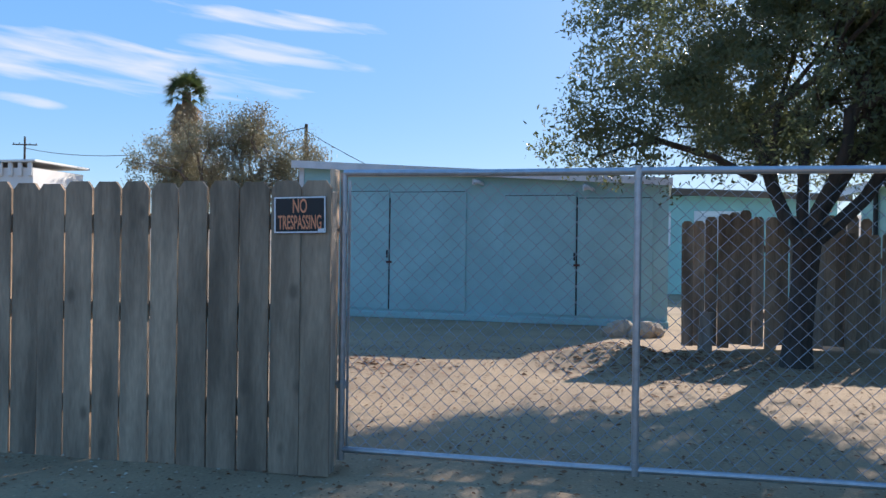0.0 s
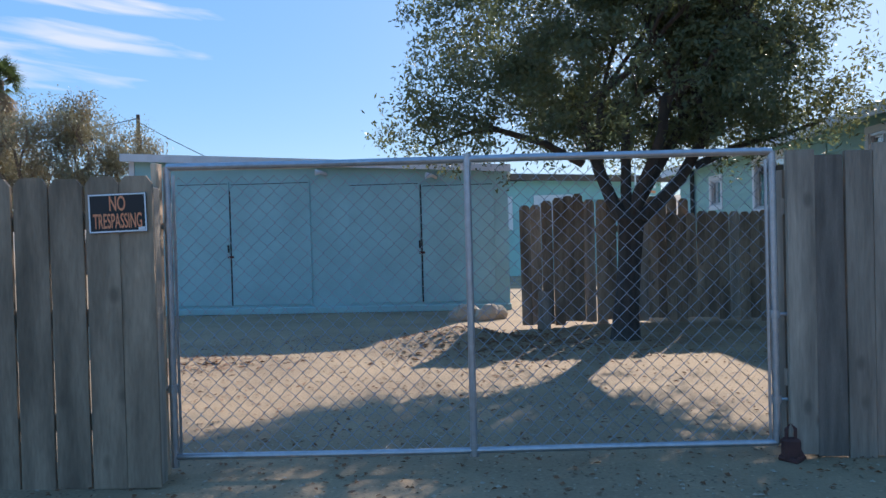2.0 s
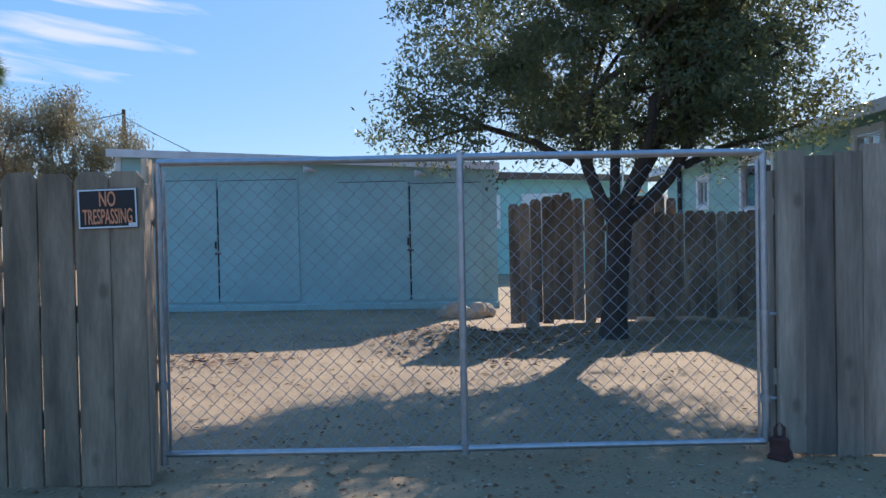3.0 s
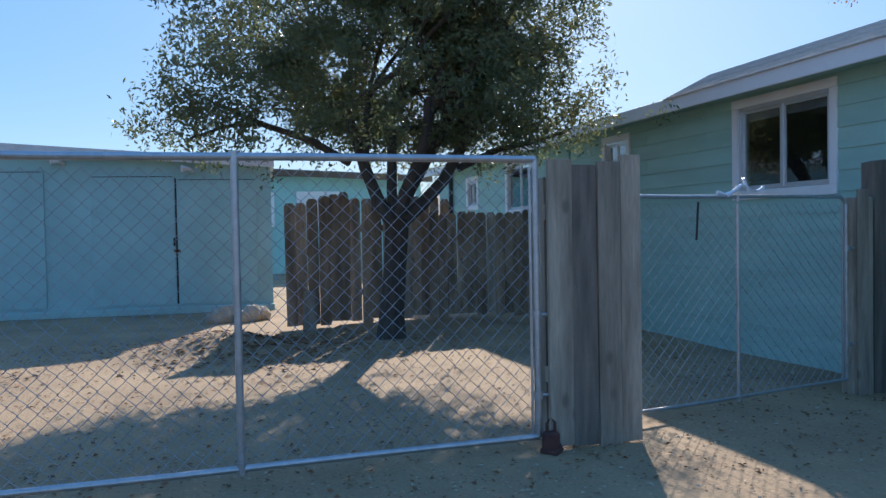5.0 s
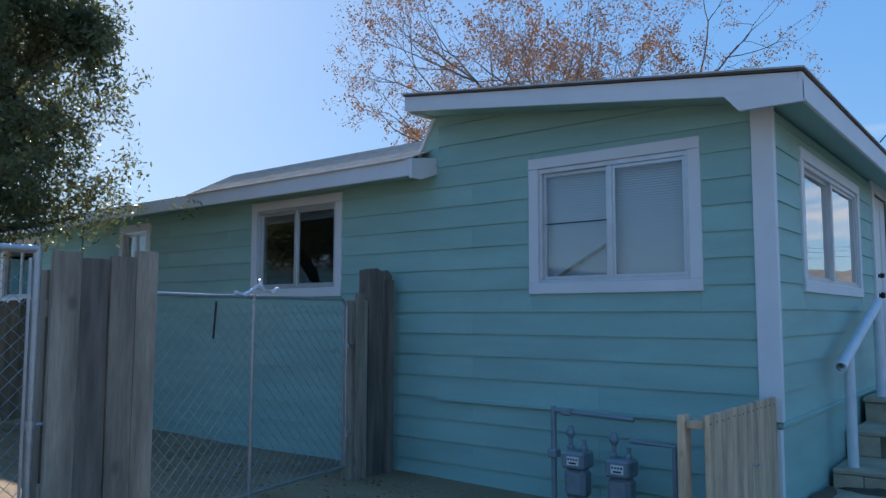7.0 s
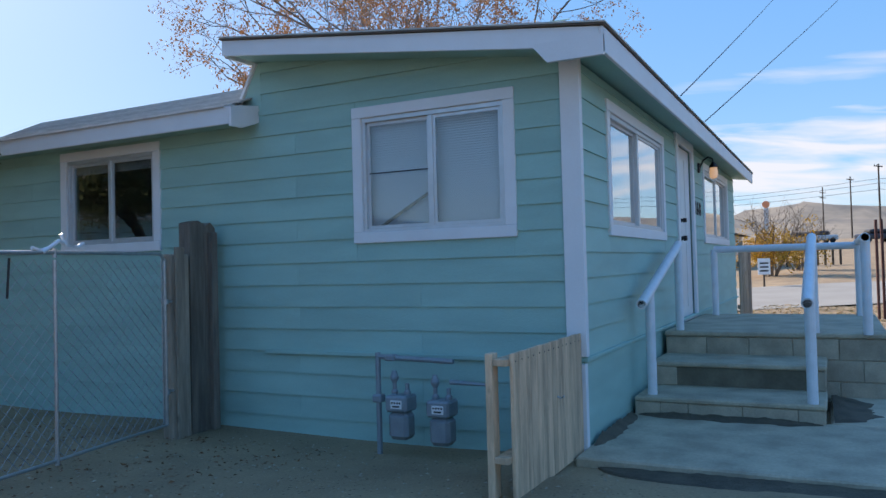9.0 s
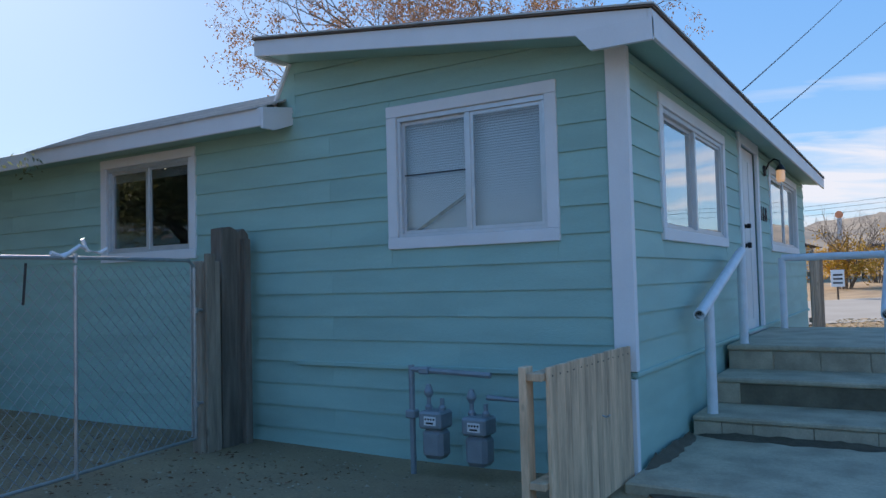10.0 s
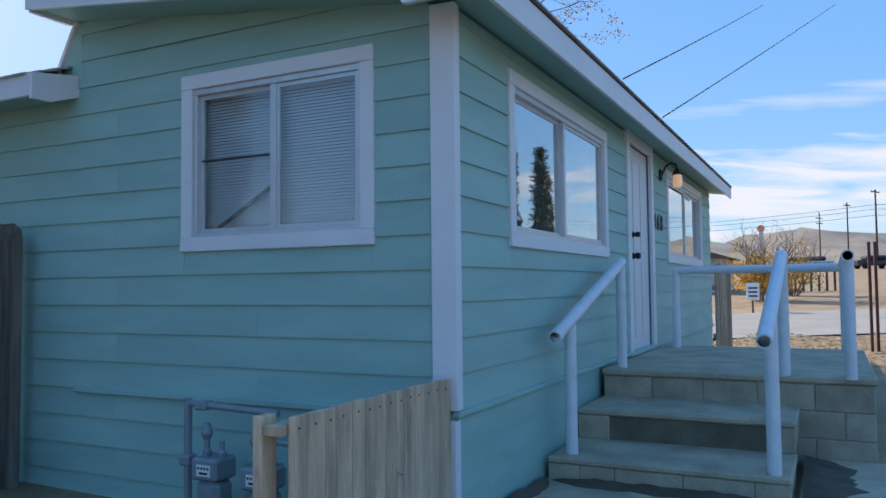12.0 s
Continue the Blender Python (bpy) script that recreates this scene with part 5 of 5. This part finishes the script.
def build_palm():
    e = thing("fan_palm", "tall fan palm with a brown skirt of dead fronds", "tree")
    x, y, h = -22.7, 47.1, 11.4
    part("trunk", tube(bmesh.new(), [(x, y, -0.2), (x + 0.2, y, 5), (x, y, h)], [0.4, 0.32, 0.3], 10), BARK_PALE, e)
    rs = np.random.RandomState(7)

    def fronds(count, lo, hi, length, zr):
        verts, faces = [], []
        for k in range(count):
            a, el = rs.uniform(0, 2 * math.pi), rs.uniform(lo, hi)
            d = Vector((math.cos(a) * math.cos(el), math.sin(a) * math.cos(el), math.sin(el)))
            base = Vector((x, y, h + rs.uniform(*zr)))
            hub = base + d * length * 0.5
            sd = d.cross(Vector((0, 0, 1)))
            sd = sd.normalized() if sd.length > 0.01 else Vector((1, 0, 0))
            for j in range(13):
                b = radians(-75 + 150 * j / 12)
                q = (d * math.cos(b) + sd * math.sin(b)).normalized()
                tip = hub + q * length * 0.55 * rs.uniform(0.8, 1.1) + Vector((0, 0, -0.22 * length * abs(math.sin(b)) - 0.1 * length))
                w = q.cross(d.cross(sd)).normalized() * 0.05
                n = len(verts)
                verts += [tuple(hub - w), tuple(hub + w), tuple(tip)]
                faces.append((n, n + 1, n + 2))
            n = len(verts)
            verts += [tuple(base - sd * 0.03), tuple(base + sd * 0.03), tuple(hub)]
            faces.append((n, n + 1, n + 2))
        return verts, faces

    v, f = fronds(75, -0.3, 1.4, 1.7, (-0.3, 0.3))
    raw("crown", v, f, PALM_LEAF, e)["kind"] = "stuff"
    v, f = fronds(260, -1.5, -0.75, 1.9, (-6.0, 0.2))
    raw("skirt", v, f, PALM_DRY, e)["kind"] = "stuff"


def build_bush(x, y, r, h, mat, label, leaves, twigs, seed):
    e = thing("shrub", label, "shrub")
    rnd = random.Random(seed)
    z = ground_z(x, y)
    bm, ends = bmesh.new(), []
    for k in range(twigs):
        a = rnd.uniform(0, 6.28)
        grow(bm, (x + 0.2 * math.cos(a), y + 0.2 * math.sin(a), z - 0.1), (math.cos(a) * 0.5, math.sin(a) * 0.5, 1.2), h * 0.5, 0.035, 3, rnd, ends, 0.3, 0.25, (2, 3), None, 0.7, 5, 0.7)
    part("stem", bm, BARK_PALE, e)
    rs = np.random.RandomState(seed)
    cs = [np.array((x, y, z + h * 0.42)) + rs.normal(0, 1, 3) * np.array((r * 0.45, r * 0.45, h * 0.13)) for k in range(70)]
    cs = [c for c in cs if c[2] > z + 0.2]
    leaf_cloud("leaves", cs, leaves, 0.16, 0.13, mat, e, seed)


build_yard_tree()
build_bare_tree()
build_eucalyptus(-16.4, 38.0, 9.0, 1.8, 31)
build_eucalyptus(-13.7, 38.8, 8.9, 1.6, 32)
build_eucalyptus(-11.9, 39.5, 7.6, 1.4, 33)
build_eucalyptus(-18.9, 40.5, 7.8, 1.5, 34)
build_palm()


def build_cypress(x, y, h, r, seed):
    e = thing("cypress", "narrow dark cypress across the street", "tree", "cypresses", pose(x, y, ground_z(x, y)))
    part("trunk", tube(bmesh.new(), [(0, 0, -0.2), (0, 0, h * 0.5), (0, 0, h * 0.95)], [0.2, 0.12, 0.03], 8), BARK, e)
    rs = np.random.RandomState(seed)
    cs = []
    while len(cs) < 420:
        t, a = rs.uniform(0.06, 1.0), rs.uniform(0, 6.28)
        q = r * (1 - t) ** 0.7 * min(1, t * 6) * rs.uniform(0.6, 1.1)
        cs.append(np.array((q * math.cos(a), q * math.sin(a), t * h)))
    leaf_cloud("crown", cs, 12000, 0.10, 0.22, CYPRESS, e, seed, -1.2, 0.35)


build_cypress(43.0, -10.0, 8.4, 0.75, 51)
build_cypress(43.6, -8.4, 7.7, 0.7, 52)


# ---------------------------------------------------------------- beyond the yard
def build_power_pole(x, y, h, arms, label, yaw=0.0):
    e = thing("utility_pole", label, "utility pole", m=pose(x, y, ground_z(x, y), 0, 0, yaw))
    part("pole", tube(bmesh.new(), [(0, 0, -0.3), (0, 0, h)], [0.15, 0.10], 10), POLE_WOOD, e)
    for z in arms:
        part("crossarm", boxm(-1.2, 1.2, -0.06, 0.06, h - z, h - z + 0.12, 0.01), POLE_WOOD, e)
        for u in (-1.1, -0.5, 0.5, 1.1):
            part("insulator", tube(bmesh.new(), [(u, 0, h - z + 0.12), (u, 0, h - z + 0.26)], [0.03, 0.05], 8), BLACK, e)
    return e


def wire(name, a, b, sag, r, label):
    a, b = Vector(a), Vector(b)
    pts = [a.lerp(b, t / 12) - Vector((0, 0, sag * 4 * (t / 12) * (1 - t / 12))) for t in range(13)]
    tagged(part(name, tube(bmesh.new(), pts, r, 5), BLACK), label, "cable")


build_power_pole(-13.1, 43.9, 8.6, [], "thin bare utility pole behind the shed")
build_power_pole(-55, 71, 12.6, [0.9], "distant utility pole with one crossarm", 20)
wire("overhead_cable", (-13.1, 43.9, 8.4), (-55, 71, 11.4), 1.2, 0.03, "thin black cable between the poles")
wire("overhead_cable", (-13.1, 43.9, 8.2), (-2.5, 29, 3.4), 0.1, 0.018, "thin cable sagging to the rear house")


def build_far_buildings():
    w = thing("metal_building", "long white corrugated metal building beyond the fence", "building")
    part("wall", boxm(-44, -18.2, 28.0, 31, -0.1, 4.35), METAL_WHITE, w)
    for i in range(60):
        x = -18.3 - 0.45 * i
        part("roof_rib", boxm(x - 0.10, x + 0.10, 27.9, 27.998, 4.0, 4.55, 0.03), METAL_WHITE, w)
    part("roof", boxm(-44.2, -18.0, 27.85, 31.2, 4.56, 4.66, 0.02), METAL_WHITE, w)
    h = thing("rear_house", "pale teal single-storey house behind the yard", "house")
    part("wall", boxm(1.5, 10.9, 26.6, 33, -0.1, 3.1), TEAL_PALE, h)
    part("roof", extrude_poly([(1.2, 26.2, 3.38), (11.2, 26.2, 2.98), (11.2, 33.4, 2.98), (1.2, 33.4, 3.38)], (0, 0, 0.14)), METAL_WHITE, h)
    part("eave_board", extrude_poly([(1.2, 26.17, 3.30), (11.2, 26.17, 2.90), (11.2, 26.17, 3.10), (1.2, 26.17, 3.50)], (0, 0.03, 0)), ROOF_BROWN, h)
    for a, b, z in ((5.2, 6.05, 2.6), (6.75, 8.15, 2.62)):
        f = part("window", boxm(a, b, 26.55, 26.6, 1.5, z, 0.01), WHITE, h)
        part("pane", boxm(a + 0.12, b - 0.12, 26.53, 26.549, 1.62, z - 0.12), BLINDS, f)
    fl = thing("small_flag", "small faded red striped flag on a thin pole", "flag", m=pose(9.2, 23.0, 0))
    part("pole", tube(bmesh.new(), [(0, 0, -0.1), (0, 0, 3.2)], 0.02, 6), PIPE_WHITE, fl)
    for k in range(4):
        part("stripe", boxm(0.02, 0.30, -0.01, 0.01, 2.30 + 0.14 * k, 2.37 + 0.14 * k, 0.002, pose(0, 0, 0, 0, 6, 0)), ORANGE if k % 2 else SIGN_WHITE, fl)


build_far_buildings()


def view(px, d):
    """Ground place d metres down the street side, px across, from the walk's end."""
    l = (px - 784) / 1358 * d
    return 5.8 + 0.892 * d + 0.451 * l, 1.28 + 0.451 * d - 0.892 * l


for px, d, rise, arms in ((1452, 150, 0.092, [1.2, 2.2]), (1502, 130, 0.105, [0.6]), (1553, 100, 0.1215, [0.4])):
    x, y = view(px, d)
    build_power_pole(x, y, 1.3 + rise * d - ground_z(x, y), arms, "wooden utility pole with crossarms across the street", -26)
for k, (z0, z1) in enumerate(((0, 0), (0.6, 0.5), (1.4, 1.2))):
    a, b = view(1553, 100), view(900, 150)
    wire("overhead_cable", (a[0], a[1], 8.0 + ground_z(*a) - z0), (b[0], b[1], ground_z(*b) + 8.0 - z1), 1.0, 0.025, "thin black power line along the street")
    c = view(2300, 90)
    wire("overhead_cable", (a[0], a[1], 8.0 + ground_z(*a) - z0), (c[0], c[1], ground_z(*c) + 9.6 - z0), 1.0, 0.025, "thin black power line along the street")
for px, start in ((1365, (12.05, 2.76, 3.0)), (1495, (13.7, 2.76, 3.0))):
    c = view(px, 20)
    wire("service_cable", start, (c[0], c[1], 8.68), 0.02, 0.007, "black service cable rising from the roof edge")

x, y = view(1345, 33)
build_bush(x, y, 1.9, 3.0, YELLOW_LEAF, "yellow autumn shrub with bare twigs across the street", 3800, 14, 41)
x, y = view(1400, 36)
build_bush(x, y, 1.4, 2.4, YELLOW_LEAF, "thin yellowing shrub with bare twigs", 900, 12, 42)


def build_street_side():
    s = thing("pole_sign", "tall orange shop sign on a white pole", "sign")
    x, y = view(1348, 85)
    z = ground_z(x, y)
    part("pole", boxm(x - 0.25, x + 0.25, y - 0.25, y + 0.25, z - 0.1, 7.0, 0.03), WHITE_OLD, s)
    part("panel", tube(bmesh.new(), [(x - 0.2, y, 7.4), (x + 0.2, y, 7.4)], 0.4, 16), ORANGE, s)
    h = thing("roadside_house", "low grey plank house with a brown roof", "house")
    x, y = view(1258, 45)
    z = ground_z(x, y)
    part("wall", boxm(x - 3, x + 2.0, y - 1, y + 6, z - 0.2, z + 1.75), WHITE_OLD, h)
    for k in range(8):
        part("lap_board", boxm(x - 3.03, x + 2.02, y - 1.03, y - 1.001, z + 0.02 + 0.21 * k, z + 0.215 + 0.21 * k, 0.004), WHITE_OLD, h)
    part("roof", extrude_poly([(x - 3.6, y - 1.6, z + 1.75), (x - 3.6, y + 2.5, z + 3.0), (x - 3.6, y + 6.6, z + 1.75)], (6.0, 0, 0)), ROOF_BROWN, h)
    n = thing("notice_sign", "small white notice board with dark lines on a post", "sign")
    x, y = view(1330, 27)
    z = ground_z(x, y)
    m = pose(x, y, z, 0, 0, -63)
    part("post", boxm(-0.03, 0.03, 0.0, 0.05, -0.1, 1.0, 0.004, m), POLE_WOOD, n)
    part("panel", boxm(-0.23, 0.23, -0.02, 0.0, 0.45, 1.05, 0.004, m), SIGN_WHITE, n)
    for k in range(3):
        part("print_bar", boxm(-0.16, 0.16, -0.024, -0.02, 0.56 + 0.14 * k, 0.62 + 0.14 * k, 0, m), BLACK, n)
    rnd = random.Random(9)
    f = thing("post_fence", "row of leaning wooden posts with wire across the street", "fence")
    for k in range(10):
        x, y = view(1350 + 14 * k, 40)
        z = ground_z(x, y)
        part("post", boxm(x - 0.06, x + 0.06, y - 0.06, y + 0.06, z - 0.1, z + 1.0 + rnd.uniform(-0.2, 0.2), 0.01), POLE_WOOD, f)
    for px, d, mat, lab in ((1408, 88, CAR_WHITE, "white car parked far across the street"), (1440, 92, CAR_WHITE, "pale car parked far across the street"), (1545, 84, CAR_DARK, "dark pickup parked far across the street")):
        x, y = view(px, d)
        m = pose(x, y, ground_z(x, y), 0, 0, -63)
        c = thing("parked_car", lab, "car", "parked cars", m)
        part("body", boxm(-2.1, 2.1, -0.85, 0.85, 0.35, 0.95, 0.12), mat, c)
        part("cabin", boxm(-1.1, 1.2, -0.75, 0.75, 0.951, 1.45, 0.18), BLACK, c)
        for u in (-1.35, 1.35):
            for s in (-0.80, 0.80):
                part("wheel", tube(bmesh.new(), [(u, s - 0.1, 0.33), (u, s + 0.1, 0.33)], 0.33, 14), TYRE, c)
    # board and wire fence beyond the house end
    g = thing("wire_fence_end", "weathered boards and wire fencing at the house's far end", "fence")
    for k in range(9):
        x = 19.30 + 0.25 * k
        part("board", boxm(x - 0.06, x + 0.07, 3.0, 3.025, -0.1, 1.62 - 0.02 * k + 0.05 * (k % 3), 0.006), FENCE_GREY, g)
    for z in (0.4, 1.2):
        part("rail", boxm(19.22, 21.5, 3.026, 3.06, z, z + 0.08), FENCE_GREY, g)
    p2 = thing("thin_posts", "two thin dark steel posts by the street", "post")
    for px in (1538, 1549):
        x, y = view(px, 15)
        part("post", tube(bmesh.new(), [(x, y, ground_z(x, y) - 0.1), (x, y, 2.1)], 0.03, 8), RUST, p2)


build_street_side()


# ---------------------------------------------------------------- ground litter
def scatter(name, label, cat, mat, count, region, size, seed, flat=True):
    rs = np.random.RandomState(seed)
    verts, faces = [], []
    while len(faces) < count:
        x, y, keep = region(rs)
        if not keep:
            continue
        z = ground_z(x, y) + 0.022 * noise.noise((x * 0.6, y * 0.6, 0)) + 0.008 * noise.noise((x * 2.1, y * 2.1, 5)) + 0.22 * math.exp(-((x - 4.05) ** 2 / 0.55 + (y - 10.5) ** 2 / 0.35)) + 0.006
        a, s = rs.uniform(0, 6.28), size * rs.uniform(0.5, 1.5)
        ca, sa = math.cos(a) * s, math.sin(a) * s
        t = rs.uniform(-0.4, 0.4, 3) * s
        n = len(verts)
        verts += [(x - ca, y - sa, z + max(0, t[0])), (x + sa * 0.5, y - ca * 0.5, z + 0.006 + max(0, t[1])), (x + ca, y + sa, z + max(0, t[2])), (x - sa * 0.5, y + ca * 0.5, z + 0.002)]
        faces.append((n, n + 1, n + 2, n + 3))
    tagged(raw(name, verts, faces, mat), label, cat, kind="stuff")


def heap(rs):
    x, y = rs.normal(4.5, 0.75), rs.normal(10.6, 0.8)
    return x, y, 6.0 < y < 11.8


def yard(rs):
    return rs.uniform(-0.5, 9.0), rs.uniform(4.9, 11.8), True


def corner(rs):
    return rs.normal(2.9, 0.5) - 1.6, rs.normal(9.6, 0.35), True


scatter("fallen_leaves", "brown fallen leaves heaped on the dirt", "leaves", DRY_LEAF, 1500, heap, 0.03, 1)
scatter("fallen_leaves", "brown fallen leaves strewn over the yard", "leaves", DRY_LEAF, 4200, yard, 0.017, 2)
scatter("fallen_leaves", "brown fallen leaves by the gate side", "leaves", DRY_LEAF, 260, corner, 0.035, 3)


def street(rs):
    return rs.uniform(19.8, 27.0), rs.uniform(-8, 9), True


scatter("dry_grass", "dry yellow grass and leaves beside the street", "grass", GRASS, 9000, street, 0.045, 5)


def pebble_zone(rs):
    return rs.uniform(0, 9.2), rs.uniform(2.5, 11.5), True


scatter("pebbles", "small pale pebbles strewn over the dirt", "pebbles", BLOCK, 5200, pebble_zone, 0.013, 6)
